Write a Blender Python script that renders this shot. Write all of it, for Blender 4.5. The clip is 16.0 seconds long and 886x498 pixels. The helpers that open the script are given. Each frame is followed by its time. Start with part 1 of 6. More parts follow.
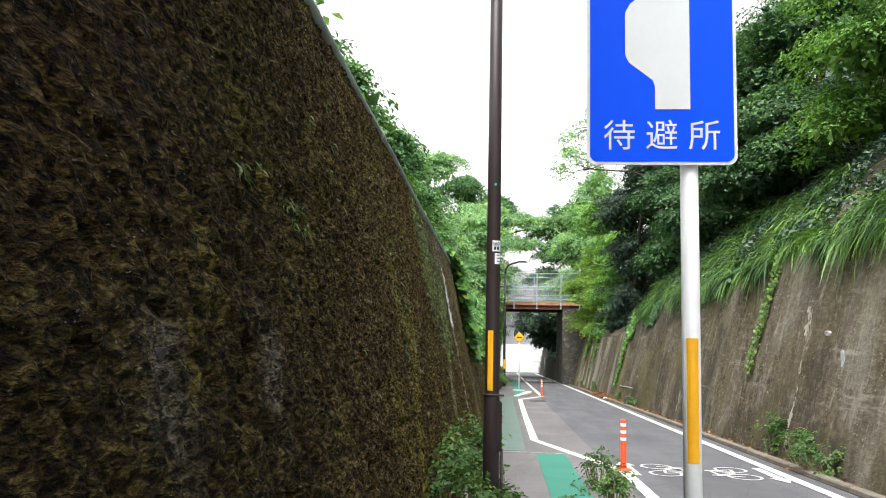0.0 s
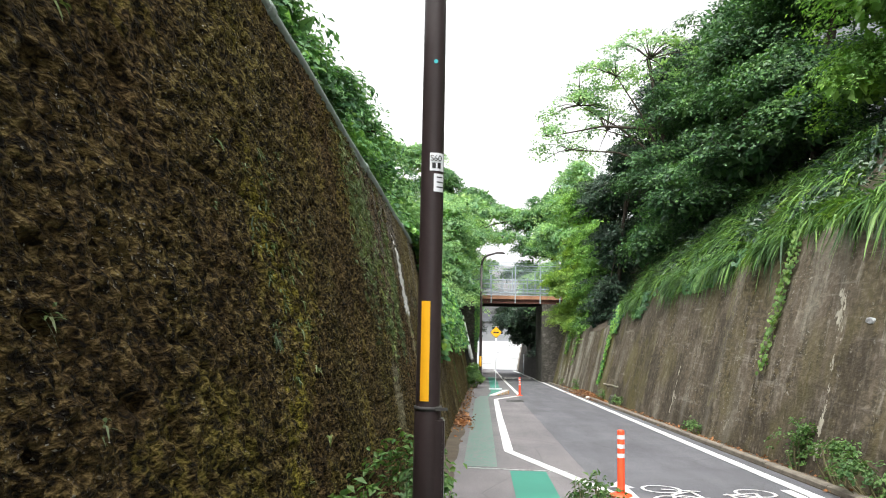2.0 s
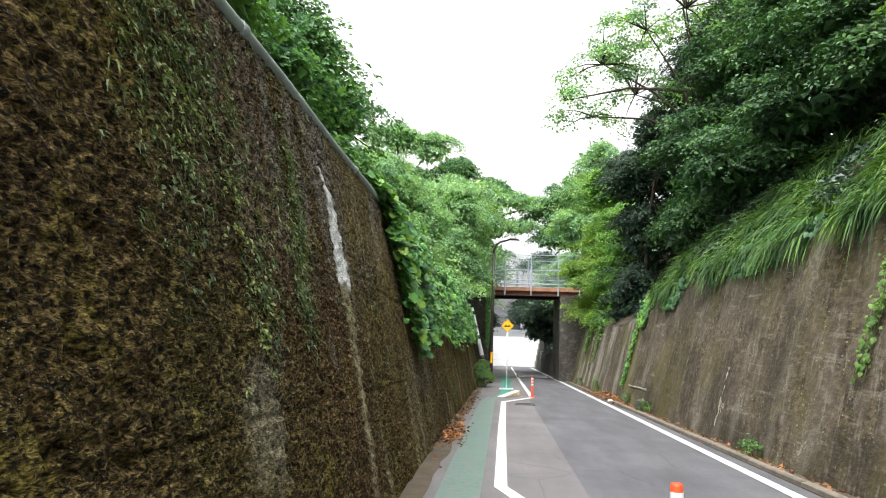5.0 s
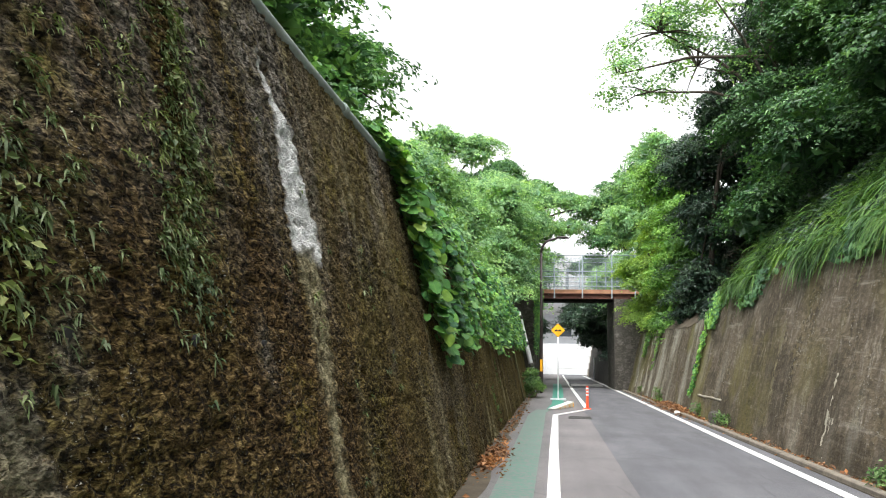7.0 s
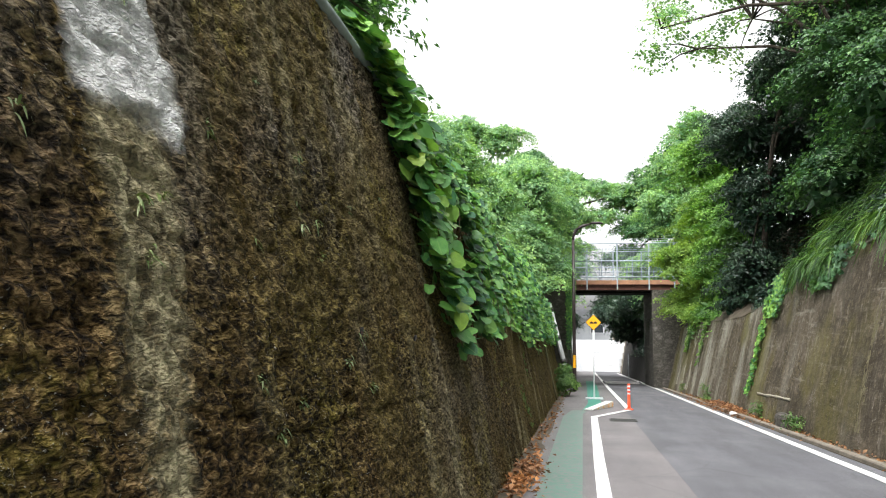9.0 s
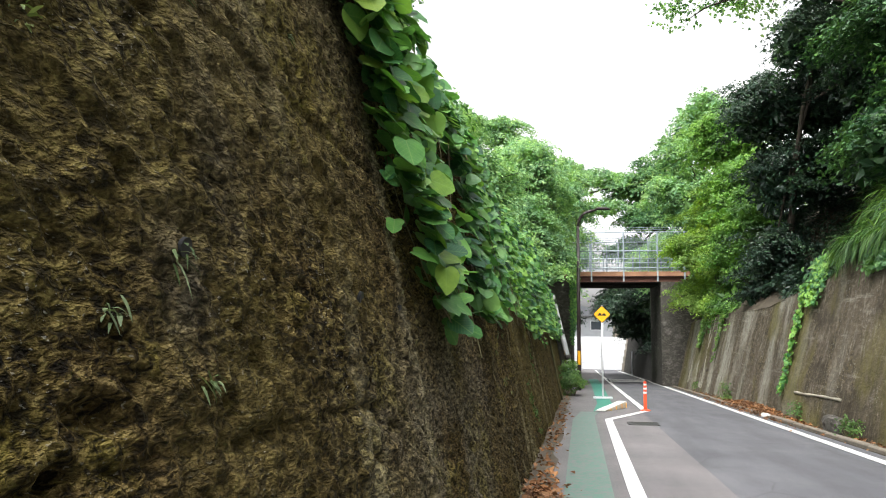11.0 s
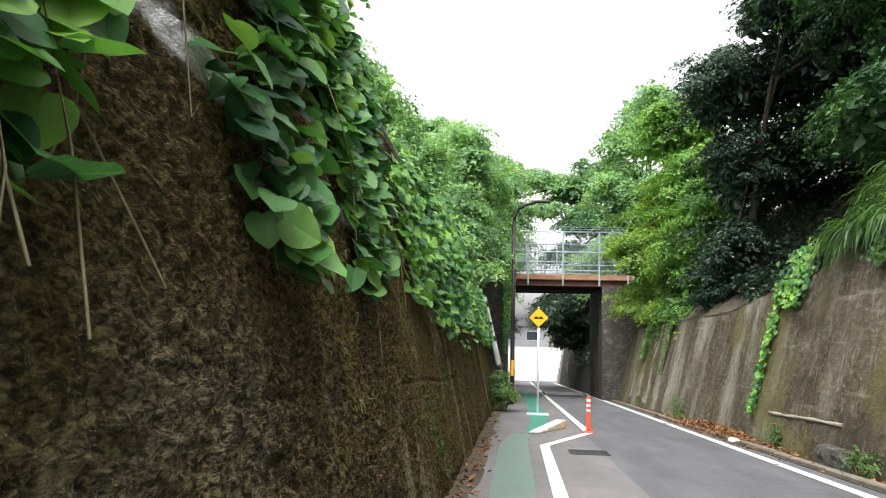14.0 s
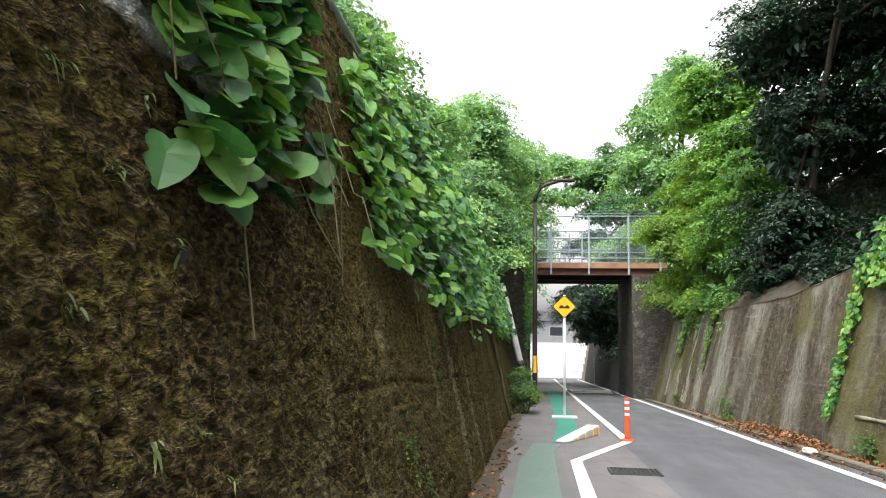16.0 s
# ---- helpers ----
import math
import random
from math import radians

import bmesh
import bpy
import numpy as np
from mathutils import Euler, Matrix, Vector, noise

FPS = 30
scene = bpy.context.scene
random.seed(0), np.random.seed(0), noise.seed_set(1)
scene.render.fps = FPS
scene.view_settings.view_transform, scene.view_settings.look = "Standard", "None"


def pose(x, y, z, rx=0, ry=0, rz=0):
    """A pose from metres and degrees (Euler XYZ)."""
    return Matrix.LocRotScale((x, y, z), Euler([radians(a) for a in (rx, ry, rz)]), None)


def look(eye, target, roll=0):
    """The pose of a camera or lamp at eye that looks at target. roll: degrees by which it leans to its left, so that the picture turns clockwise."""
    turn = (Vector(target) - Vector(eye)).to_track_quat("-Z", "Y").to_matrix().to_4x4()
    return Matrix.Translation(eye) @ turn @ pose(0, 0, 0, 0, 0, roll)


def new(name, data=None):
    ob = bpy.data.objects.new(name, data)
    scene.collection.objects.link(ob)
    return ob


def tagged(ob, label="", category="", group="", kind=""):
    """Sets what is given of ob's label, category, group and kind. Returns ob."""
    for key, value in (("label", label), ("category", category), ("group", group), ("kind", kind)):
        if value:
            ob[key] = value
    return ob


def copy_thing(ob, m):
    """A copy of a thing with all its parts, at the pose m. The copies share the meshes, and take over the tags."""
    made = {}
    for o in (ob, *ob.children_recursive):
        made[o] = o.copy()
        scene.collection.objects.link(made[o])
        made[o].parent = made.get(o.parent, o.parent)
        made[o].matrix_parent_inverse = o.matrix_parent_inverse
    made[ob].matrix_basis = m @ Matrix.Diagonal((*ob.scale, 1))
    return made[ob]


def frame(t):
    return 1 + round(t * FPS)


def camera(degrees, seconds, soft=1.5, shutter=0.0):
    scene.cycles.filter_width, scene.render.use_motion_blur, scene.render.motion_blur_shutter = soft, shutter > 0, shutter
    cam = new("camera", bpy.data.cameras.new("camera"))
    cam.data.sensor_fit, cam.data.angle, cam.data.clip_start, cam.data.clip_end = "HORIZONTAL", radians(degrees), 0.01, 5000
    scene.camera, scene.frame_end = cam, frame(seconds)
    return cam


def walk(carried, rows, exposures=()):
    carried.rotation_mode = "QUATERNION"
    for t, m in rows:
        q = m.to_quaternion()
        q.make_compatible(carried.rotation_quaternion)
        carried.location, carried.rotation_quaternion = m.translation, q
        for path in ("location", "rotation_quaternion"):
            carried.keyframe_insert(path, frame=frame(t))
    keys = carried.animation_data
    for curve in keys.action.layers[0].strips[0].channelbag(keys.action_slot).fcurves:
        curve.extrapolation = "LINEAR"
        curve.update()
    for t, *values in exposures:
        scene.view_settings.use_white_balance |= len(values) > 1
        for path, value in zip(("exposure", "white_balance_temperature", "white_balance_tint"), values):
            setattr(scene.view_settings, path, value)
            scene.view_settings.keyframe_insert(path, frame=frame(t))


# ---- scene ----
SKY, EXPOSE = 0.15, 1.5
cam = camera(60.6, 16.0, soft=1.1)
METRES, EYE, TILT, LEAN, TURN = 20.0, 1.5, 0.0, 0.0, 4.56
ROWS = [
    (0.0, 0.0, 0.0, 0.0, -0.1, 5.49, -1.08),
    (0.5, 0.005, 0.0315, -0.0023, 0.18, 5.47, -0.82),
    (1.0, 0.0077, 0.0641, -0.0041, -0.71, 5.47, -0.98),
    (1.5, 0.0157, 0.0944, -0.006, -0.82, 5.38, -1.05),
    (2.0, 0.019, 0.1251, -0.0076, -1.64, 5.33, -1.03),
    (2.5, 0.0272, 0.1557, -0.0096, -1.46, 5.3, -1.38),
    (3.0, 0.0345, 0.1867, -0.0117, -1.84, 5.23, -1.03),
    (5.5, 0.0597, 0.3365, -0.0179, 0.7, 4.97, -1.25),
    (6.0, 0.0636, 0.3682, -0.0204, 1.91, 5.23, -0.59),
    (6.5, 0.0621, 0.3995, -0.0215, 2.58, 5.33, -1.24),
    (7.0, 0.0661, 0.432, -0.0239, 3.59, 5.58, -0.73),
    (7.5, 0.0652, 0.4631, -0.0253, 4.22, 5.38, -1.12),
    (8.0, 0.0689, 0.4946, -0.0276, 5.22, 5.38, -0.52),
    (10.5, 0.0583, 0.6503, -0.0423, 6.0, 5.4, -0.46),
    (11.0, 0.0602, 0.6799, -0.0442, 5.53, 5.29, -0.36),
    (11.5, 0.059, 0.7096, -0.0458, 3.93, 5.61, -0.65),
    (12.0, 0.0624, 0.7395, -0.0481, 3.2, 5.58, -0.89),
    (12.5, 0.0643, 0.7705, -0.0496, 1.98, 5.7, -0.97),
    (13.0, 0.07, 0.8001, -0.0517, 1.42, 5.87, -1.22),
    (13.5, 0.0737, 0.8312, -0.0532, 0.66, 5.89, -1.08),
    (14.0, 0.079, 0.8615, -0.055, 0.82, 6.09, -1.36),
    (14.5, 0.0829, 0.8938, -0.057, 0.88, 6.18, -0.86),
    (15.0, 0.0852, 0.9255, -0.0586, 1.64, 6.0, -1.07),
    (15.5, 0.0876, 0.958, -0.0601, 1.91, 5.99, -0.52),
    (16.0, 0.0894, 0.9886, -0.0615, 2.5, 5.87, -0.81),
]
walk(cam, [(t, pose(0, 0, EYE, TILT, LEAN, TURN) @ pose(METRES * x, METRES * y, METRES * z, 90 + pitch, roll, yaw)) for t, x, y, z, yaw, pitch, roll in ROWS], exposures=((0.0, EXPOSE), (16.0, EXPOSE)))

# ---- light ----
world = bpy.data.worlds.new("sky")
scene.world = world
world.use_nodes = True
wn = world.node_tree.nodes
wl = world.node_tree.links
wn.clear()
sky = wn.new("ShaderNodeTexSky")
sky.sky_type = "NISHITA"
sky.sun_disc = False
sky.sun_elevation = radians(58)
sky.sun_rotation = radians(197)
sky.dust_density = 4.0
sky.air_density = 1.0
soft = wn.new("ShaderNodeHueSaturation")
soft.inputs["Saturation"].default_value = 0.05
back = wn.new("ShaderNodeBackground")
back.inputs["Strength"].default_value = SKY
wo = wn.new("ShaderNodeOutputWorld")
wl.new(sky.outputs[0], soft.inputs["Color"])
wl.new(soft.outputs[0], back.inputs[0])
wl.new(back.outputs[0], wo.inputs[0])

sun = new("sun", bpy.data.lights.new("sun", "SUN"))
sun.data.energy = 1.4
sun.data.angle = radians(45)
sun.data.color = (1.0, 0.985, 0.965)
sun.matrix_world = look((-9, -30, 60), (0, 0, 0))


# ---- plan ----
def G(y):
    """Height of the sloping road at y."""
    return -0.033 - 0.0475 * y


def low(u, y, h):
    """Place at height h over the road."""
    return (u, y, G(y) + h)


L_FOOT, L_LEAN, L_TOP = -0.42, 0.21, 3.6      # left retaining wall: foot, lean, height
R_FOOT, R_LEAN = 4.65, 0.24                   # right retaining wall
BRIDGE_Y, BRIDGE_Z = 51.0, 2.45
rng = np.random.default_rng(7)
LAT = np.random.default_rng(3).random((64, 256, 256))


def vn(x, y, seed=0):
    """Smooth value noise, 0 to 1, on arrays."""
    x, y = np.asarray(x, float), np.asarray(y, float)
    xi, yi = np.floor(x).astype(int), np.floor(y).astype(int)
    fx, fy = x - xi, y - yi
    fx, fy = fx * fx * (3 - 2 * fx), fy * fy * (3 - 2 * fy)
    a = LAT[seed % 64]
    p, q, r, s = a[xi % 256, yi % 256], a[(xi + 1) % 256, yi % 256], a[xi % 256, (yi + 1) % 256], a[(xi + 1) % 256, (yi + 1) % 256]
    return (p * (1 - fx) + q * fx) * (1 - fy) + (r * (1 - fx) + s * fx) * fy


def fbm(x, y, octaves=4, seed=0):
    v, w, f, k = 0.0, 0.0, 1.0, 1.0
    for i in range(octaves):
        v = v + k * vn(np.asarray(x) * f, np.asarray(y) * f, seed + i)
        w += k
        f, k = f * 2.03, k * 0.55
    return v / w


# ---- materials ----
def nd(nt, kind, links=(), **values):
    """A node; values by input name (spaces as _), links as (input, socket)."""
    n = nt.nodes.new("ShaderNode" + kind)
    for key, value in values.items():
        n.inputs[key.replace("_", " ")].default_value = value
    for key, socket in links:
        nt.links.new(socket, n.inputs[key])
    return n


def ramp(nt, socket, stops):
    n = nt.nodes.new("ShaderNodeValToRGB")
    e = n.color_ramp.elements
    while len(e) < len(stops):
        e.new(0.5)
    for el, (p, c) in zip(e, stops):
        el.position = p
        el.color = (*c, 1) if len(c) == 3 else c
    nt.links.new(socket, n.inputs[0])
    return n.outputs[0]


def mixc(nt, fac, a, b, mode="MIX"):
    n = nt.nodes.new("ShaderNodeMix")
    n.data_type, n.blend_type = "RGBA", mode
    for i, v in ((0, fac), (6, a), (7, b)):
        if hasattr(v, "links"):
            nt.links.new(v, n.inputs[i])
        elif i == 0:
            n.inputs[0].default_value = v
        else:
            n.inputs[i].default_value = (*v, 1)
    return n.outputs[2]


def base(name, rough=0.8, metal=0.0):
    m = bpy.data.materials.new(name)
    m.use_nodes = True
    nt = m.node_tree
    b = nt.nodes["Principled BSDF"]
    b.inputs["Roughness"].default_value, b.inputs["Metallic"].default_value = rough, metal
    co = nt.nodes.new("ShaderNodeTexCoord").outputs["Object"]
    return m, nt, b, co


def stretch(nt, co, x, y, z):
    n = nt.nodes.new("ShaderNodeMapping")
    n.inputs["Scale"].default_value = (x, y, z)
    nt.links.new(co, n.inputs["Vector"])
    return n.outputs[0]


def noise_fac(nt, co, scale, detail=4.0, rough=0.55):
    return nd(nt, "TexNoise", [("Vector", co)], Scale=scale, Detail=detail, Roughness=rough).outputs[0]


def bumped(nt, b, height, strength=0.4, dist=0.01):
    n = nd(nt, "Bump", [("Height", height)], Strength=strength, Distance=dist)
    nt.links.new(n.outputs[0], b.inputs["Normal"])


def plain(name, colour, rough=0.6, metal=0.0, vary=0.25, scale=6.0, bump=0.15):
    """A surface of one colour with grime and fine relief."""
    m, nt, b, co = base(name, rough, metal)
    n1 = noise_fac(nt, co, scale, 6)
    n2 = noise_fac(nt, co, scale * 9, 3)
    dark = tuple(c * (1 - vary) for c in colour)
    light = tuple(min(1, c * (1 + vary * 0.5)) for c in colour)
    c1 = ramp(nt, n1, [(0.3, dark), (0.7, light)])
    nt.links.new(mixc(nt, 0.25, c1, ramp(nt, n2, [(0.35, dark), (0.65, light)])), b.inputs["Base Color"])
    bumped(nt, b, n2, bump, 0.004)
    return m


def foliage(name, colours, rough=0.45, through_light=0.35):
    """Leaves: each its own shade, some light passing through."""
    m, nt, b, co = base(name, rough)
    isl = nt.nodes.new("ShaderNodeNewGeometry").outputs["Random Per Island"]
    k = len(colours) - 1
    c1 = ramp(nt, isl, [(i / k, c) for i, c in enumerate(colours)])
    big = noise_fac(nt, co, 0.9, 4)
    c2 = mixc(nt, 1.0, c1, ramp(nt, big, [(0.34, (0.42, 0.50, 0.56)), (0.5, (0.9, 0.92, 0.9)), (0.68, (1.35, 1.25, 0.9))]), "MULTIPLY")
    nt.links.new(c2, b.inputs["Base Color"])
    b.inputs["Specular IOR Level"].default_value = 0.35
    tr = nd(nt, "BsdfTranslucent", [("Color", mixc(nt, 1.0, c2, (1.25, 1.3, 0.55), "MULTIPLY"))])
    mix = nd(nt, "MixShader", [(1, b.outputs[0]), (2, tr.outputs[0])])
    mix.inputs[0].default_value = through_light
    nt.links.new(mix.outputs[0], nt.nodes["Material Output"].inputs[0])
    return m


def leaf_single(name, a, c):
    """Large leaves that are objects of their own."""
    m, nt, b, co = base(name, 0.42)
    b.inputs["Specular IOR Level"].default_value = 0.25
    r = nt.nodes.new("ShaderNodeObjectInfo").outputs["Random"]
    xyz = nd(nt, "SeparateXYZ", [("Vector", co)])
    ax = nd(nt, "Math", [(0, xyz.outputs[0])])
    ax.operation = "ABSOLUTE"
    slope = nt.nodes.new("ShaderNodeMath")
    slope.operation = "MULTIPLY_ADD"
    nt.links.new(ax.outputs[0], slope.inputs[0])
    slope.inputs[1].default_value = -0.8
    nt.links.new(xyz.outputs[1], slope.inputs[2])
    wave = nd(nt, "Math", [(0, slope.outputs[0])])
    wave.operation = "PINGPONG"
    wave.inputs[1].default_value = 0.075
    side = ramp(nt, wave.outputs[0], [(0.0, (1, 1, 1)), (0.012, (0, 0, 0))])
    rib = ramp(nt, ax.outputs[0], [(0.010, (1, 1, 1)), (0.028, (0, 0, 0))])
    both = nd(nt, "Math", [(0, side), (1, rib)])
    both.operation = "MAXIMUM"
    veins = both.outputs[0]
    blotch = noise_fac(nt, co, 3.0, 4)
    c1 = ramp(nt, r, [(0.0, a), (0.75, c), (1.0, (0.20, 0.30, 0.05))])
    c1 = mixc(nt, 1.0, c1, ramp(nt, blotch, [(0.3, (0.72, 0.78, 0.85)), (0.7, (1.15, 1.1, 0.95))]), "MULTIPLY")
    vf = nd(nt, "Math", [(0, veins)])
    vf.operation = "MULTIPLY"
    vf.inputs[1].default_value = 0.35
    c2 = mixc(nt, vf.outputs[0], c1, (0.24, 0.36, 0.12))
    nt.links.new(c2, b.inputs["Base Color"])
    tr = nd(nt, "BsdfTranslucent", [("Color", mixc(nt, 1.0, c2, (1.25, 1.3, 0.55), "MULTIPLY"))])
    mix = nd(nt, "MixShader", [(1, b.outputs[0]), (2, tr.outputs[0])])
    mix.inputs[0].default_value = 0.3
    nt.links.new(mix.outputs[0], nt.nodes["Material Output"].inputs[0])
    bumped(nt, b, blotch, 0.3, 0.01)
    return m


def wall_concrete(name, dark, brown, moss, pale, moss_amount, chip=30.0, contrast=1.0, streak=0.25, rough=0.9, stains=()):
    """Old rough concrete: slanting flakes, streaks down the face, moss and lichen specks."""
    m, nt, b, co = base(name, rough)
    b.inputs["Specular IOR Level"].default_value = 0.12
    turn = nt.nodes.new("ShaderNodeMapping")
    turn.inputs["Rotation"].default_value = (radians(-7), 0, 0)
    turn.inputs["Scale"].default_value = (0.9, 0.65, 1.3)
    nt.links.new(co, turn.inputs["Vector"])
    flake = nd(nt, "TexNoise", [("Vector", turn.outputs[0])], Scale=chip, Detail=2.5, Roughness=0.5, Distortion=0.5).outputs[0]
    speck = nd(nt, "TexNoise", [("Vector", turn.outputs[0])], Scale=chip * 2.3, Detail=2.0, Roughness=0.5).outputs[0]
    mid = noise_fac(nt, stretch(nt, co, 1, 1.25, 0.5), 2.4, 7, 0.65)
    big = noise_fac(nt, stretch(nt, co, 1, 1.3, 0.6), 0.6, 4)
    even = noise_fac(nt, co, 1.7, 5, 0.6)
    fine_wear = noise_fac(nt, stretch(nt, co, 1, 2.0, 0.7), 7.0, 6, 0.65)
    run = noise_fac(nt, stretch(nt, co, 1, 2.2, 0.6), 1.5, 6, 0.66)
    wash = noise_fac(nt, stretch(nt, co, 1, 3.6, 0.8), 2.1, 7, 0.72)
    form = noise_fac(nt, stretch(nt, co, 1, 0.35, 5.0), 1.4, 5, 0.65)
    c = mixc(nt, ramp(nt, flake, [(0.43, (0, 0, 0)), (0.53, (0.3, 0.3, 0.3)), (0.61, (1, 1, 1))]), dark, brown)
    c = mixc(nt, ramp(nt, even, [(0.45, (0, 0, 0)), (0.66, (0.75, 0.75, 0.75))]), c, tuple(0.35 * v + 0.65 * w for v, w in zip(brown, dark)))
    c = mixc(nt, ramp(nt, run, [(0.46, (0, 0, 0)), (0.70, (0.75, 0.75, 0.75))]), c, tuple(v * 0.6 for v in dark))
    mf = nd(nt, "Math", [(0, mid), (1, big)])
    mf.operation = "MULTIPLY"
    mfac = ramp(nt, mf.outputs[0], [(0.28 - 0.12 * moss_amount, (0, 0, 0)), (0.46 - 0.08 * moss_amount, (moss_amount,) * 3)])
    mcol = mixc(nt, ramp(nt, flake, [(0.40, (0, 0, 0)), (0.60, (1, 1, 1))]), tuple(v * 0.12 for v in moss), moss)
    c = mixc(nt, mfac, c, mcol)
    c = mixc(nt, ramp(nt, wash, [(0.54, (0, 0, 0)), (0.72, (streak,) * 3)]), c, mixc(nt, flake, brown, pale))
    c = mixc(nt, ramp(nt, form, [(0.58, (0, 0, 0)), (0.70, (streak * 0.8,) * 3)]), c, mixc(nt, flake, brown, pale))
    patch = noise_fac(nt, stretch(nt, co, 1, 1.6, 0.6), 1.3, 6, 0.68)
    c = mixc(nt, ramp(nt, patch, [(0.58, (0, 0, 0)), (0.72, (0.4, 0.4, 0.4))]), c, mixc(nt, flake, dark, tuple(v * 0.6 for v in pale)))
    sp = nd(nt, "Math", [(0, ramp(nt, speck, [(0.63, (0, 0, 0)), (0.67, (1, 1, 1))])), (1, ramp(nt, mid, [(0.45, (0, 0, 0)), (0.6, (0.8, 0.8, 0.8))]))])
    sp.operation = "MULTIPLY"
    c = mixc(nt, sp.outputs[0], c, tuple(v * 0.6 for v in pale))
    if stains:
        for stain, tone, low_end in stains:
            at = nt.nodes.new("ShaderNodeAttribute")
            at.attribute_name = stain
            mask = nd(nt, "Math", [(0, at.outputs["Fac"]), (1, ramp(nt, fine_wear, [(0.36, (low_end,) * 3), (0.54, (1, 1, 1))]))])
            mask.operation = "MULTIPLY"
            c = mixc(nt, mask.outputs[0], c, mixc(nt, flake, tuple(v * 0.7 for v in tone), tone))
    nt.links.new(c, b.inputs["Base Color"])
    hh = nd(nt, "Math", [(0, flake), (1, speck)])
    hh.operation = "ADD"
    bumped(nt, b, hh.outputs[0], contrast, 0.045)
    return m


def rough_wall(name, tones, dark_span, stains, chip=40.0):
    """Old spalled concrete: sharp chips in four tones, olive moss film, white specks; darker at low y, fading out over
    a given y range.
    """
    m, nt, b, co = base(name, 0.9)
    b.inputs["Specular IOR Level"].default_value = 0.12
    turn = nt.nodes.new("ShaderNodeMapping")
    turn.inputs["Rotation"].default_value = (radians(-9), 0, 0)
    turn.inputs["Scale"].default_value = (0.9, 0.62, 1.25)
    nt.links.new(co, turn.inputs["Vector"])
    flake = nd(nt, "TexNoise", [("Vector", turn.outputs[0])], Scale=chip, Detail=3.5, Roughness=0.55, Distortion=0.7).outputs[0]
    speck = nd(nt, "TexNoise", [("Vector", turn.outputs[0])], Scale=chip * 2.4, Detail=2.0, Roughness=0.5).outputs[0]
    mid = noise_fac(nt, stretch(nt, co, 1, 1.2, 0.7), 2.2, 7, 0.65)
    big = noise_fac(nt, stretch(nt, co, 1, 1.2, 0.7), 0.55, 5, 0.6)
    wear = noise_fac(nt, stretch(nt, co, 1, 1.6, 0.9), 8.0, 6, 0.65)
    c = ramp(nt, flake, list(zip((0.39, 0.47, 0.55, 0.66), tones)))
    c = mixc(nt, 1.0, c, ramp(nt, mid, [(0.3, (0.72, 0.70, 0.68)), (0.7, (1.25, 1.22, 1.15))]), "MULTIPLY")
    c = mixc(nt, 1.0, c, ramp(nt, big, [(0.35, (1.1, 0.98, 0.86)), (0.65, (0.92, 1.02, 0.62))]), "MULTIPLY")
    sp = nd(nt, "Math", [(0, ramp(nt, speck, [(0.66, (0, 0, 0)), (0.69, (1, 1, 1))])), (1, ramp(nt, mid, [(0.46, (0, 0, 0)), (0.6, (0.9, 0.9, 0.9))]))])
    sp.operation = "MULTIPLY"
    c = mixc(nt, sp.outputs[0], c, (0.42, 0.40, 0.35))
    y = nd(nt, "SeparateXYZ", [("Vector", co)]).outputs[1]
    wob = nt.nodes.new("ShaderNodeMath")
    wob.operation = "MULTIPLY_ADD"
    nt.links.new(mid, wob.inputs[0])
    wob.inputs[1].default_value = 2.5
    nt.links.new(y, wob.inputs[2])
    span = nt.nodes.new("ShaderNodeMapRange")
    nt.links.new(wob.outputs[0], span.inputs[0])
    span.inputs[1].default_value, span.inputs[2].default_value = dark_span
    # colour multiplied darker at low y, with a wobbly end
    c = mixc(nt, 1.0, c, ramp(nt, span.outputs[0], [(0.0, (0.46, 0.44, 0.42)), (1.0, (1, 1, 1))]), "MULTIPLY")
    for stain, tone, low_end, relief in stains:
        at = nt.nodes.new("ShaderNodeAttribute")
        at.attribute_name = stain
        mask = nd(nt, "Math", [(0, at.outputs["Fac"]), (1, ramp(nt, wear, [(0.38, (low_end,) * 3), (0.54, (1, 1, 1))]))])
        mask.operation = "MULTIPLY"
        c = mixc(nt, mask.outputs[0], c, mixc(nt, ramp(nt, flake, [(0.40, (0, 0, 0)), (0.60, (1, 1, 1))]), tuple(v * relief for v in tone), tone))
    nt.links.new(c, b.inputs["Base Color"])
    hh = nd(nt, "Math", [(0, flake), (1, speck)])
    hh.operation = "ADD"
    bumped(nt, b, hh.outputs[0], 1.0, 0.03)
    return m


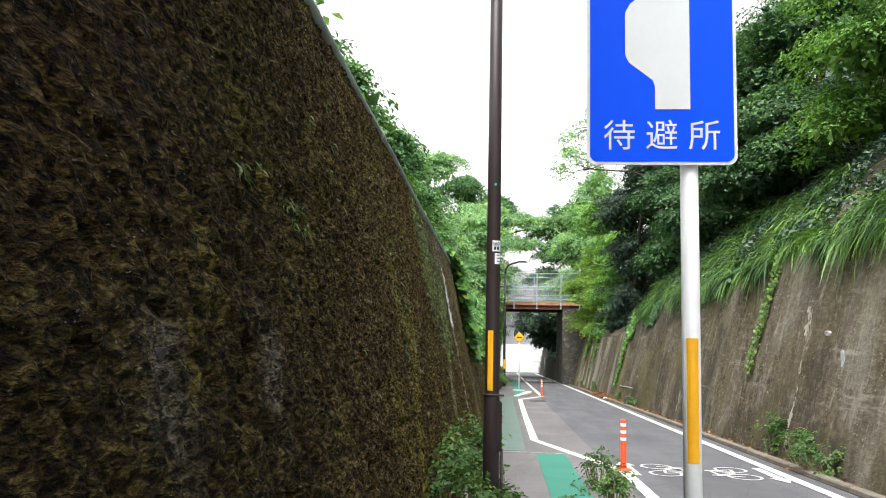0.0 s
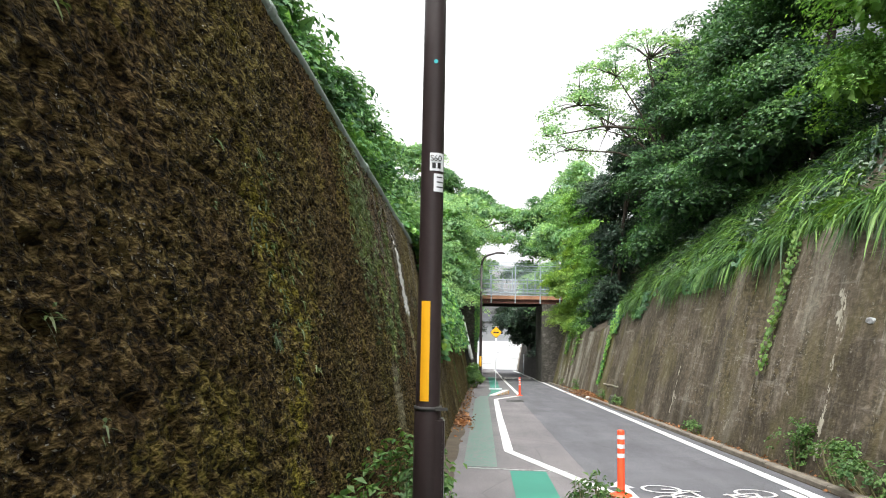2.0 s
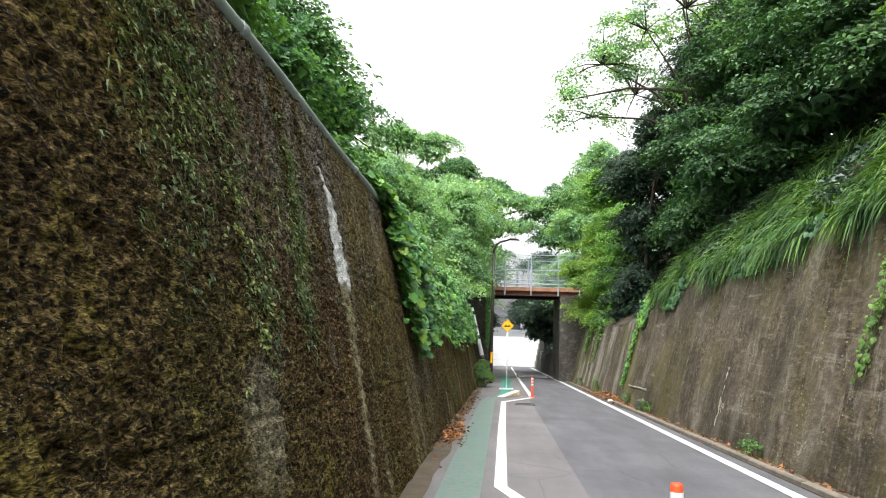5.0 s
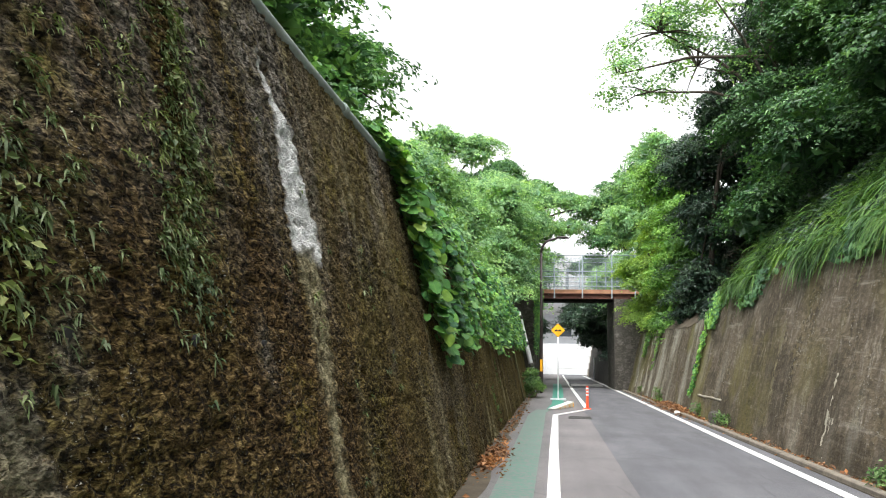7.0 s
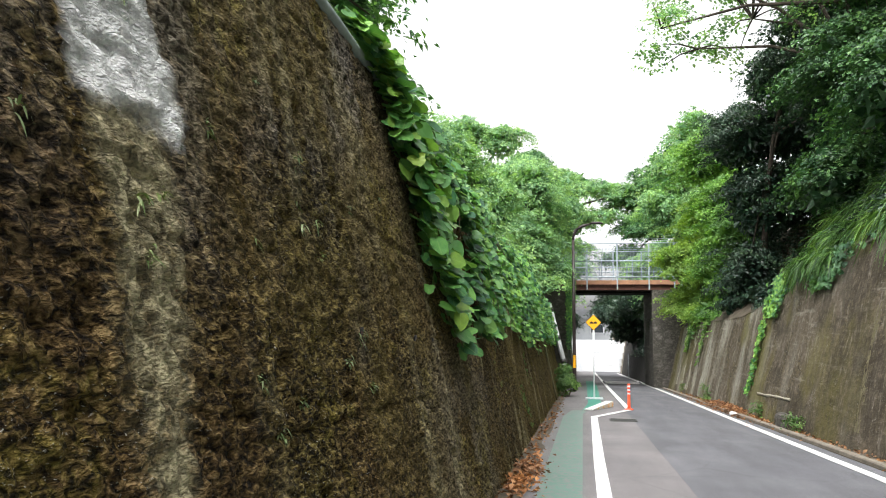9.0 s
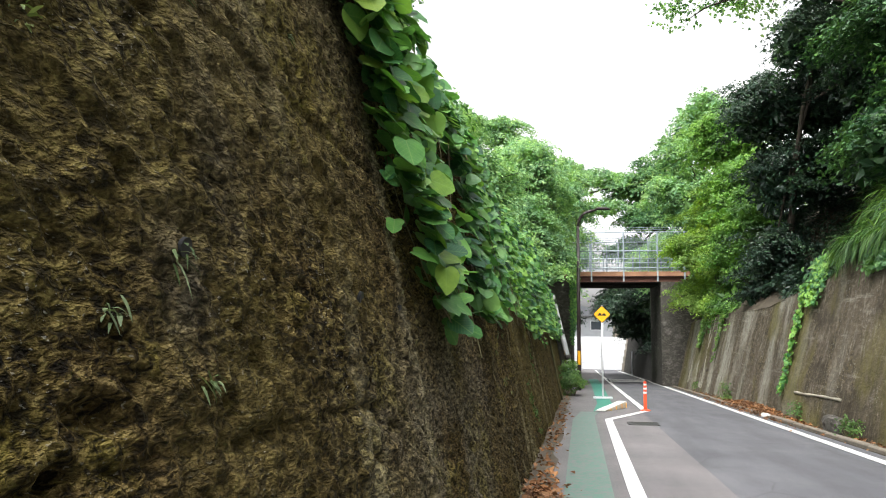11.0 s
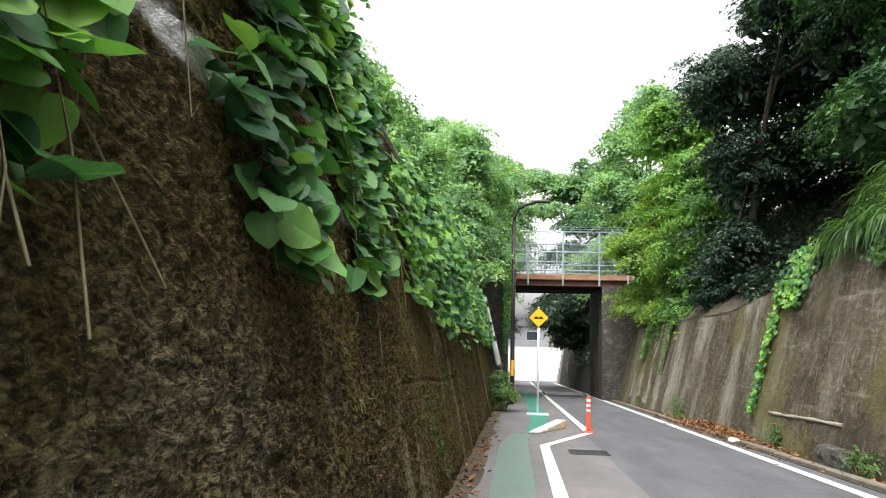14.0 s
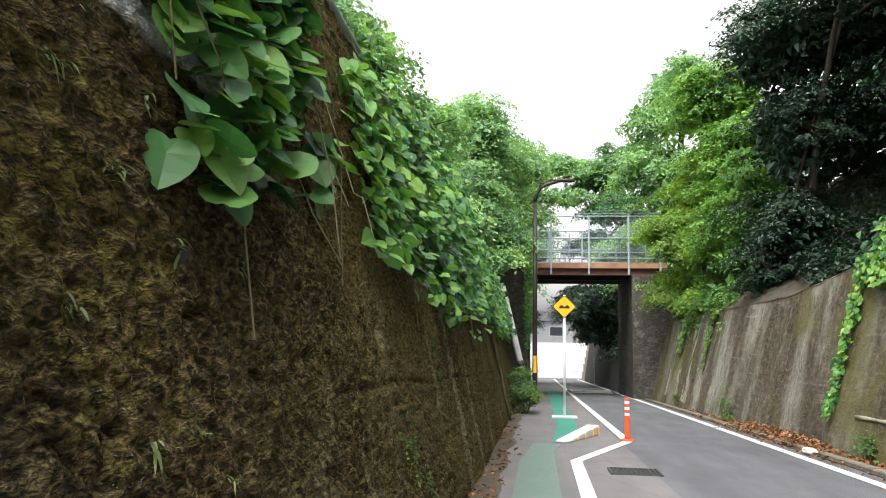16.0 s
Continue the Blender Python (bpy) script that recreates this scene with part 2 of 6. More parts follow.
def asphalt(name, a, c, patch=0.3):
    m, nt, b, co = base(name, 0.85)
    grit = noise_fac(nt, co, 160, 3, 0.7)
    mid = noise_fac(nt, stretch(nt, co, 1.6, 0.25, 1), 1.3, 6, 0.6)
    stain = noise_fac(nt, co, 0.8, 5)
    c1 = mixc(nt, ramp(nt, grit, [(0.35, (0, 0, 0)), (0.7, (1, 1, 1))]), a, c)
    c1 = mixc(nt, 1.0, c1, ramp(nt, mid, [(0.3, (1 - patch,) * 3), (0.7, (1 + patch * 0.5,) * 3)]), "MULTIPLY")
    c1 = mixc(nt, 1.0, c1, ramp(nt, stain, [(0.35, (0.85, 0.85, 0.86)), (0.65, (1.08, 1.07, 1.06))]), "MULTIPLY")
    vor = nd(nt, "TexVoronoi", [("Vector", mixc(nt, 0.06, co, nd(nt, "TexNoise", [("Vector", co)], Scale=3.0).outputs["Color"]))], Scale=0.55)
    vor.feature = "DISTANCE_TO_EDGE"
    crack = ramp(nt, vor.outputs["Distance"], [(0.002, (0.55, 0.55, 0.55)), (0.008, (1, 1, 1))])
    c1 = mixc(nt, 0.5, c1, crack, "MULTIPLY")
    nt.links.new(c1, b.inputs["Base Color"])
    bumped(nt, b, grit, 0.35, 0.004)
    return m


def worn_paint(name, colour, under, wear=0.5, scale=9.0):
    """Road paint, worn through in specks."""
    m, nt, b, co = base(name, 0.7)
    n1 = noise_fac(nt, co, scale, 8, 0.7)
    n2 = noise_fac(nt, co, 0.9, 4)
    nt.links.new(mixc(nt, ramp(nt, n1, [(wear - 0.03, (1, 1, 1)), (wear + 0.06, (0, 0, 0))]),
                      mixc(nt, ramp(nt, n2, [(0.3, (0, 0, 0)), (0.7, (1, 1, 1))]), colour, tuple(v * 0.8 for v in colour)), under), b.inputs["Base Color"])
    bumped(nt, b, n1, 0.2, 0.003)
    return m


M_LWALL = rough_wall("mossy dark concrete", ((0.0070, 0.0050, 0.0026), (0.042, 0.030, 0.014), (0.092, 0.067, 0.031), (0.235, 0.182, 0.102)), (3.0, 7.2),
                     (("dark_blotch", (0.030, 0.025, 0.018), 0.35, 0.5), ("bleach", (0.300, 0.272, 0.232), 0.3, 0.14), ("olive_film", (0.175, 0.135, 0.048), 0.5, 0.42), ("yellow_moss", (0.290, 0.245, 0.040), 0.25, 0.10), ("ochre", (0.44, 0.39, 0.24), 0.3, 0.45), ("lime", (0.88, 0.88, 0.87), 0.9, 0.88)))
M_RWALL = wall_concrete("weathered brown concrete", (0.105, 0.087, 0.063), (0.168, 0.140, 0.106), (0.085, 0.066, 0.026), (0.50, 0.47, 0.41), 0.8, 10.0, 0.25, 0.6,
                        stains=(("foot_dark", (0.050, 0.041, 0.029), 0.25), ("pale_wash", (0.40, 0.385, 0.32), 0.2), ("green_film", (0.150, 0.135, 0.042), 0.3)))
M_GREYCON = wall_concrete("stained grey concrete", (0.065, 0.060, 0.052), (0.118, 0.110, 0.097), (0.05, 0.052, 0.025), (0.36, 0.34, 0.31), 0.5, 9.0, 0.2, 0.7)
# concrete of the cutting walls; shade under the bridge is put into its colour
M_DARKCON = wall_concrete("concrete darkened for shade", (0.03, 0.028, 0.026), (0.08, 0.077, 0.07), (0.04, 0.05, 0.018), (0.25, 0.25, 0.23), 0.3, 14.0, 0.3)
M_ROAD = asphalt("road asphalt", (0.075, 0.076, 0.084), (0.155, 0.156, 0.168))
M_WALK = asphalt("pale patched asphalt", (0.115, 0.108, 0.110), (0.215, 0.203, 0.205), 0.2)
M_GREEN = worn_paint("worn green paint", (0.10, 0.19, 0.155), (0.16, 0.16, 0.155), 0.47, 14)
M_GREEN2 = worn_paint("fresh green paint", (0.04, 0.22, 0.16), (0.12, 0.14, 0.13), 0.30, 14)
M_LINE = worn_paint("white road paint", (0.72, 0.72, 0.70), (0.25, 0.25, 0.25), 0.30, 22)
M_THINLINE = worn_paint("faded white road paint", (0.42, 0.44, 0.42), (0.17, 0.17, 0.17), 0.46, 20)
M_SOIL = plain("dark soil", (0.085, 0.068, 0.046), 0.95, 0, 0.5, 3, 0.6)
M_KERB = plain("old kerb concrete", (0.19, 0.165, 0.13), 0.9, 0, 0.45, 5, 0.5)
M_POLE = plain("dark brown painted steel", (0.030, 0.021, 0.021), 0.38, 0.0, 0.3, 5, 0.05)
M_GALV = plain("galvanised steel", (0.62, 0.64, 0.66), 0.42, 0.35, 0.12, 4, 0.05)
M_WHITEPOLE = plain("white painted steel", (0.74, 0.75, 0.76), 0.4, 0, 0.1, 4, 0.04)
M_YELLOW = plain("yellow reflective sheet", (0.85, 0.42, 0.012), 0.45, 0, 0.08, 8, 0.03)
M_DIAMOND = plain("yellow sign face", (0.90, 0.43, 0.01), 0.4, 0, 0.06, 8, 0.02)
# sign black, also the painted shade inside the drain and weep holes
M_BLACK = plain("black of sign paint and hole shade", (0.012, 0.012, 0.013), 0.5, 0, 0.2, 8, 0.02)
M_BLUE = plain("blue reflective sheet", (0.002, 0.085, 0.90), 0.5, 0, 0.06, 2, 0.01)
M_SIGNWHITE = plain("white reflective sheet", (0.72, 0.74, 0.76), 0.4, 0, 0.05, 5, 0.02)
M_ORANGE = plain("orange rubber", (0.80, 0.085, 0.025), 0.5, 0, 0.15, 8, 0.05)
M_RUST = plain("rusty brown steel", (0.105, 0.040, 0.026), 0.75, 0, 0.5, 3, 0.3)
M_RUSTPALE = plain("faded orange brown steel", (0.33, 0.17, 0.095), 0.8, 0, 0.4, 2, 0.3)
M_DECKDARK = plain("dark steel underside", (0.035, 0.028, 0.026), 0.8, 0, 0.4, 3, 0.2)
M_RAIL = plain("pale blue grey rail paint", (0.33, 0.39, 0.43), 0.5, 0.1, 0.15, 5, 0.05)
M_MESH = plain("grey wire mesh", (0.20, 0.23, 0.26), 0.5, 0.3, 0.15, 5, 0.05)
M_PIPE = plain("pale grey drain pipe", (0.55, 0.56, 0.56), 0.55, 0, 0.2, 4, 0.05)
M_COPING = plain("greenish grey coping", (0.25, 0.30, 0.27), 0.7, 0, 0.3, 5, 0.2)
M_MORTAR = plain("white lime deposit", (0.40, 0.41, 0.41), 0.85, 0, 0.55, 7, 0.6)
M_STAIN = plain("ochre lime stain", (0.13, 0.112, 0.055), 0.9, 0, 0.5, 9, 0.6)
M_RUNOFF = plain("pale run-off crust", (0.36, 0.335, 0.26), 0.9, 0, 0.4, 6, 0.4)
M_WHITEWALL = plain("white painted wall", (0.62, 0.63, 0.64), 0.6, 0, 0.06, 1, 0.1)
M_ROOF = plain("grey roof", (0.20, 0.21, 0.23), 0.6, 0, 0.2, 2, 0.2)
M_HOUSE = plain("grey house cladding", (0.34, 0.36, 0.38), 0.6, 0, 0.12, 2, 0.1)
M_GLASS = plain("dark window glass", (0.05, 0.06, 0.07), 0.08, 0, 0.1, 2, 0.0)
M_BARK = plain("dark bark", (0.06, 0.047, 0.035), 0.95, 0, 0.5, 9, 0.9)
M_STEM = plain("dry vine stem", (0.16, 0.14, 0.07), 0.8, 0, 0.35, 12, 0.3)
M_IRON = plain("grating iron", (0.07, 0.068, 0.065), 0.6, 0.5, 0.3, 9, 0.2)
M_TREE = foliage("broad leaves", [(0.043, 0.119, 0.055), (0.103, 0.232, 0.096), (0.173, 0.324, 0.139)], 0.4, 0.42)
# darker copy of the broad leaves; bank shade is put into the colour
M_TREEDEEP = foliage("broad leaves with shade in the colour", [(0.020, 0.060, 0.027), (0.055, 0.138, 0.053), (0.120, 0.245, 0.090)], 0.4, 0.25)
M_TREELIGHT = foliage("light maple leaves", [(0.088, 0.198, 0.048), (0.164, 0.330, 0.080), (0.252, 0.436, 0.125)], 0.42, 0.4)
# evergreen leaves, also used where deep shade is put into leaf colour
M_TREEDARK = foliage("dark evergreen and shade-toned leaves", [(0.012, 0.034, 0.023), (0.028, 0.062, 0.038), (0.060, 0.110, 0.061)], 0.28, 0.15)
# far leaves: distance haze is put into this pale bluish colour
M_TREEFAR = foliage("far leaves with haze in the colour", [(0.150, 0.300, 0.170), (0.245, 0.420, 0.215), (0.340, 0.510, 0.280)], 0.5, 0.45)
M_YELLOWLEAF = foliage("yellow green leaves", [(0.160, 0.290, 0.060), (0.260, 0.410, 0.090), (0.370, 0.520, 0.140)], 0.42, 0.45)
M_GRASS = foliage("tall grass", [(0.030, 0.085, 0.028), (0.090, 0.195, 0.050), (0.20, 0.34, 0.090)], 0.45, 0.3)
M_KUDZU = foliage("kudzu foliage", [(0.030, 0.112, 0.055), (0.115, 0.290, 0.085), (0.26, 0.46, 0.12)], 0.42, 0.3)
M_KUDZU_LEAF = leaf_single("kudzu leaf", (0.030, 0.112, 0.055), (0.125, 0.310, 0.066))
M_FERN = foliage("wall fern", [(0.060, 0.095, 0.032), (0.13, 0.18, 0.065), (0.27, 0.31, 0.17)], 0.55, 0.2)
M_WEED = foliage("weed leaves", [(0.060, 0.140, 0.043), (0.110, 0.210, 0.065), (0.190, 0.300, 0.109)], 0.5, 0.4)
M_DRY = foliage("dry fallen leaves", [(0.12, 0.052, 0.025), (0.26, 0.115, 0.05), (0.40, 0.21, 0.11)], 0.8, 0.1)


M_BLUE.node_tree.nodes["Principled BSDF"].inputs["Specular IOR Level"].default_value = 0.1
M_POLE.node_tree.nodes["Principled BSDF"].inputs["Specular IOR Level"].default_value = 0.3


# ---- building blocks ----
def np_mesh(name, verts, faces, smooth=False):
    """A mesh from arrays; faces all with the same number of corners."""
    me = bpy.data.meshes.new(name)
    verts, faces = np.asarray(verts, np.float32), np.asarray(faces, np.int32)
    me.vertices.add(len(verts))
    me.vertices.foreach_set("co", verts.ravel())
    k = faces.shape[1]
    me.loops.add(faces.size)
    me.loops.foreach_set("vertex_index", faces.ravel())
    me.polygons.add(len(faces))
    me.polygons.foreach_set("loop_start", np.arange(0, faces.size, k, dtype=np.int32))
    me.polygons.foreach_set("use_smooth", np.full(len(faces), smooth))
    me.update(calc_edges=True)
    return me


def thing(name, place, label, category, group="", kind=""):
    ob = new(name)
    ob.location = place
    ob.empty_display_size = 0.1
    return tagged(ob, label, category, group, kind)


def part(name, source, material, parent=None, label=""):
    """Links a bmesh or a mesh as one object under a thing or part."""
    if isinstance(source, bmesh.types.BMesh):
        me = bpy.data.meshes.new(name)
        source.to_mesh(me)
        source.free()
    else:
        me = source
    if material and not me.materials:
        me.materials.append(material)
    ob = new(name, me)
    if parent:
        ob.parent = parent
    return tagged(ob, label)


def box(bm, x0, x1, y0, y1, z0, z1, bevel=0.0):
    r = bmesh.ops.create_cube(bm, size=1.0)
    bmesh.ops.transform(bm, verts=r["verts"], matrix=Matrix.Translation(((x0 + x1) / 2, (y0 + y1) / 2, (z0 + z1) / 2)) @ Matrix.Diagonal((x1 - x0, y1 - y0, z1 - z0, 1)))
    if bevel:
        es = {e for v in r["verts"] for e in v.link_edges}
        bmesh.ops.bevel(bm, geom=list(es), offset=bevel, segments=2, affect="EDGES")
    return bm


def tube(bm, pts, radii, sides=12, caps=True):
    """A round bar through the points, with a radius at each."""
    rings = []
    for i, p in enumerate(pts):
        p = Vector(p)
        a, c = Vector(pts[max(i - 1, 0)]), Vector(pts[min(i + 1, len(pts) - 1)])
        d = (c - a).normalized()
        u = d.orthogonal().normalized() if abs(d.z) < 0.95 else Vector((1, 0, 0))
        u = (u - d * u.dot(d)).normalized()
        v = d.cross(u)
        r = radii[i] if hasattr(radii, "__len__") else radii
        rings.append([bm.verts.new(p + r * (math.cos(2 * math.pi * k / sides) * u + math.sin(2 * math.pi * k / sides) * v)) for k in range(sides)])
    for a, c in zip(rings, rings[1:]):
        for k in range(sides):
            f = bm.faces.new((a[k], a[(k + 1) % sides], c[(k + 1) % sides], c[k]))
            f.smooth = True
    if caps:
        bm.faces.new(rings[0][::-1])
        bm.faces.new(rings[-1])
    return bm


def prism(bm, outline, y0, y1):
    """An outline in x and z, pulled along y from y0 to y1."""
    a = [bm.verts.new((x, y0, z)) for x, z in outline]
    c = [bm.verts.new((x, y1, z)) for x, z in outline]
    n = len(outline)
    bm.faces.new(a)
    bm.faces.new(c[::-1])
    for i in range(n):
        bm.faces.new((a[i], c[i], c[(i + 1) % n], a[(i + 1) % n]))
    bmesh.ops.recalc_face_normals(bm, faces=bm.faces)
    return bm


def slab(name, outline, lift, material, kind="structure", label="", category="", thick=0.02):
    """A flat sheet on the sloping ground: outline in x and y, with a small thickness."""
    bm = bmesh.new()
    top = [bm.verts.new((x, y, G(y) + lift)) for x, y in outline]
    low = [bm.verts.new((x, y, G(y) + lift - thick)) for x, y in outline]
    bm.faces.new(top)
    bm.faces.new(low[::-1])
    for i in range(len(outline)):
        j = (i + 1) % len(outline)
        bm.faces.new((top[i], low[i], low[j], top[j]))
    bmesh.ops.recalc_face_normals(bm, faces=bm.faces)
    ob = part(name, bm, material)
    return tagged(ob, label, category, "", kind)


LEAF = (np.array([(0, 0, 0), (0.30, 0.45, 0.10), (0, 1, -0.12), (-0.30, 0.45, 0.10)]), np.array([(0, 1, 2), (0, 2, 3)]))
ROUND = (np.array([(0, 0.02, 0), (0.30, -0.06, 0.05), (0.50, 0.25, 0.07), (0.38, 0.62, 0.02), (0, 1.0, -0.16), (-0.38, 0.62, 0.02), (-0.50, 0.25, 0.07), (-0.30, -0.06, 0.05), (0, 0.45, -0.02)]),
         np.array([(8, 0, 1), (8, 1, 2), (8, 2, 3), (8, 3, 4), (8, 4, 5), (8, 5, 6), (8, 6, 7), (8, 7, 0)]))

_out = [(0.0, 0.03), (0.12, -0.05), (0.28, -0.06), (0.43, 0.06), (0.51, 0.24), (0.49, 0.44), (0.41, 0.61), (0.28, 0.79), (0.11, 0.93), (0.0, 0.99)]
_out = _out + [(-x, y) for x, y in _out[-2:0:-1]]
BROAD = (np.array([(x, y, 0.14 * abs(x) - 0.10 * y * y + 0.02 * math.sin(9 * y)) for x, y in _out] + [(0, 0.30, -0.02), (0, 0.66, -0.055)]),
         np.array([(len(_out) + (0 if (_out[i][1] + _out[(i + 1) % len(_out)][1]) < 0.95 else 1), i, (i + 1) % len(_out)) for i in range(len(_out))] + [(18, 5, 19), (19, 13, 18)]))


def unit(v):
    return v / np.maximum(np.linalg.norm(v, axis=1, keepdims=True), 1e-6)


def leaf_verts(P, Nn, size, shape, tip=None):
    """Vertices and faces of many leaves: places, normals, lengths; tip: the way the tips point, or any."""
    T, Fc = shape
    n = len(P)
    Nn = unit(Nn)
    t = rng.normal(size=(n, 3)) if tip is None else tip
    Y = unit(t - Nn * np.sum(t * Nn, axis=1, keepdims=True))
    X = np.cross(Y, Nn)
    V = P[:, None] + size[:, None, None] * (T[None, :, :1] * X[:, None] + T[None, :, 1:2] * Y[:, None] + T[None, :, 2:] * Nn[:, None])
    return V.reshape(-1, 3), (Fc[None] + (np.arange(n) * len(T))[:, None, None]).reshape(-1, Fc.shape[1])


def crown_points(blobs, sprays, per, spread=0.45, flat=0.35, tier=0.0):
    """Leaf places and normals: drooping boughs on the outside of a heap of ellipsoids (x, y, z, rx, ry, rz), sprays on the boughs, leaves on the sprays."""
    B = np.array(blobs, float)
    w = (B[:, 3] * B[:, 4] + B[:, 4] * B[:, 5] + B[:, 3] * B[:, 5])
    nb = max(10, sprays // 16)
    pick = rng.choice(len(B), nb, p=w / w.sum())
    d = unit(rng.normal(size=(nb, 3)))
    d[:, 2] = np.where(d[:, 2] < -0.3, -d[:, 2], d[:, 2])
    lump = 0.62 + 0.56 * vn(d[:, 0] * 3.0 + pick * 3.1, d[:, 2] * 3.0 + d[:, 1] * 2.2, 5)
    r = lump * (0.60 + 0.40 * rng.random(nb) ** 0.4)
    H = B[pick, :3] + d * B[pick, 3:] * r[:, None]
    if tier:
        H[:, 2] = np.round(H[:, 2] / tier) * tier + 0.09 * rng.normal(size=nb) + 0.25 * (vn(H[:, 0] * 0.6, H[:, 1] * 0.6, 9) - 0.5)
    rb = 1.55 * spread * (0.6 + 0.8 * rng.random(nb))
    q = rng.integers(nb, size=sprays)
    ang, rad = 2 * math.pi * rng.random(sprays), rng.random(sprays) ** 0.6
    out = np.stack([np.cos(ang), np.sin(ang), np.zeros(sprays)], 1)
    along = unit(d * np.array([1, 1, 0]) + 1e-4)
    C = H[q] + out * (rb[q] * rad)[:, None]
    C[:, 2] += rb[q] * (-0.30 * rad ** 2 - 0.42 * rad * np.sum(out * along[q], axis=1)) + 0.05 * rng.normal(size=sprays)
    s = 0.42 * spread * (0.5 + rng.random(sprays))
    k = np.repeat(np.arange(sprays), per)
    off = np.clip(rng.normal(size=(len(k), 3)), -1.7, 1.7) * s[k, None] * np.array([1, 1, flat])
    off[:, 2] -= 0.35 * (off[:, 0] ** 2 + off[:, 1] ** 2) / np.maximum(s[k], 0.05)
    Nn = 0.45 * along[q][k] + 0.35 * out[k] + np.array([0, 0, 0.9]) + rng.normal(size=(len(k), 3)) * 0.33
    return C[k] + off, Nn, C


def crown_mesh(blobs, leaf, sprays, per, spread, flat=0.3, fill=3, tier=0.0):
    """Leaf sprays outside and larger leaves within, so that the heart of the crown is dark."""
    P, Nn, C = crown_points(blobs, sprays, per, spread, flat, tier)
    V, Fc = leaf_verts(P, Nn, leaf * (0.6 + 0.8 * rng.random(len(P))), LEAF)
    if fill:
        B = np.array(blobs, float)
        n = sprays * fill
        w = B[:, 3] * B[:, 4] * B[:, 5]
        k = rng.choice(len(B), n, p=w / w.sum())
        Q = B[k, :3] + unit(rng.normal(size=(n, 3))) * B[k, 3:] * (0.72 * rng.random((n, 1)) ** 0.5)
        V2, F2 = leaf_verts(Q, rng.normal(size=(n, 3)), leaf * 2.8 * (0.6 + 0.8 * rng.random(n)), LEAF)
        Fc = np.concatenate([Fc, F2 + len(V)])
        V = np.concatenate([V, V2])
    return np_mesh("crown", V, Fc), C


def tree(place, blobs, material, leaf=0.11, sprays=700, per=16, trunk=0.16, spread=0.42, label="", category="tree", name="tree", limbs=6, twigs=26, fill=1, dense=1.7, tier=0.0):
    """A tree: tapered trunk with limbs and twigs, and a crown of leaf sprays. Blobs are relative to the foot."""
    ob = thing(name, place, label, category)
    me, C = crown_mesh(blobs, leaf * 1.22, int(sprays * dense * 1.25), per, spread * 1.05, 0.16, fill, tier)
    part("crown", me, material, ob)
    B = np.array(blobs, float)
    top = B[np.argmax(B[:, 2]), :3]
    bm = bmesh.new()
    path = [Vector((0, 0, -0.6))] + [Vector((top[0] * f ** 1.3 + 0.12 * math.sin(5 * f + place[1]), top[1] * f ** 1.3 + 0.12 * math.cos(4 * f), top[2] * f)) for f in (0.25, 0.5, 0.75, 1.0)]
    tube(bm, path, [trunk * 1.25, trunk, trunk * 0.75, trunk * 0.5, trunk * 0.2], 8)
    part("trunk", bm, M_BARK, ob)
    for b in B[:limbs]:
        bm = bmesh.new()
        a = path[1].lerp(path[-1], 0.3 + 0.45 * rng.random())
        e = Vector(b[:3])
        mid = a.lerp(e, 0.5) + Vector((0, 0, 0.25))
        tube(bm, [a, mid, e], [trunk * 0.45, trunk * 0.3, trunk * 0.12], 6, False)
        part("limb", bm, M_BARK, ob)
    bm = bmesh.new()
    for q in C[:: max(1, len(C) // twigs)]:
        b = B[np.argmin(((B[:, :3] - q) ** 2).sum(1)), :3]
        a = Vector(b)
        tube(bm, [a, a.lerp(Vector(q), 0.5) + Vector((0, 0, 0.08)), Vector(q)], [0.03, 0.02, 0.006], 4, False)
    tagged(part("twig_tuft", bm, M_BARK, ob), kind="stuff")
    return ob


def blade_mesh(name, P, D, length, width, droop):
    """Grass blades: roots, starting directions, lengths; each bends down towards its tip."""
    n = len(P)
    D = unit(D)
    side = unit(np.cross(D, np.array([0, 0, 1.0])) + rng.normal(size=(n, 3)) * 0.15)
    rows = []
    for s, w in ((0, 0.6), (0.3, 1), (0.6, 0.85), (0.85, 0.5), (1.0, 0.04)):
        c = P + D * (length * s)[:, None]
        c = c - np.array([0, 0, 1.0]) * (droop * length * s ** 2)[:, None]
        rows += [c - side * (width * w)[:, None], c + side * (width * w)[:, None]]
    V = np.stack(rows, 1).reshape(-1, 3)
    q = np.array([(2 * i, 2 * i + 1, 2 * i + 3, 2 * i + 2) for i in range(4)])
    return np_mesh(name, V, (q[None] + (np.arange(n) * 10)[:, None, None]).reshape(-1, 4))


# ---- ground and road ----
ys = [-40, -10, 0, 20, 50, 80, 100, 130, 400, 3000]
gz = [G(v) for v in ys[:7]] + [G(100) + 0.4, G(100) + 1.0, G(100) + 1.0]
xs = [-3000, -60, -1.2, 5.8, 60, 3000]
V = [(x, y, z - 0.06) for y, z in zip(ys, gz) for x in xs]
Fq = [(j * 6 + i, j * 6 + i + 1, j * 6 + i + 7, j * 6 + i + 6) for j in range(len(ys) - 1) for i in range(5)]
tagged(part("ground", np_mesh("ground", V, Fq), M_SOIL), "bare dark soil under the whole place", "ground", "", "structure")

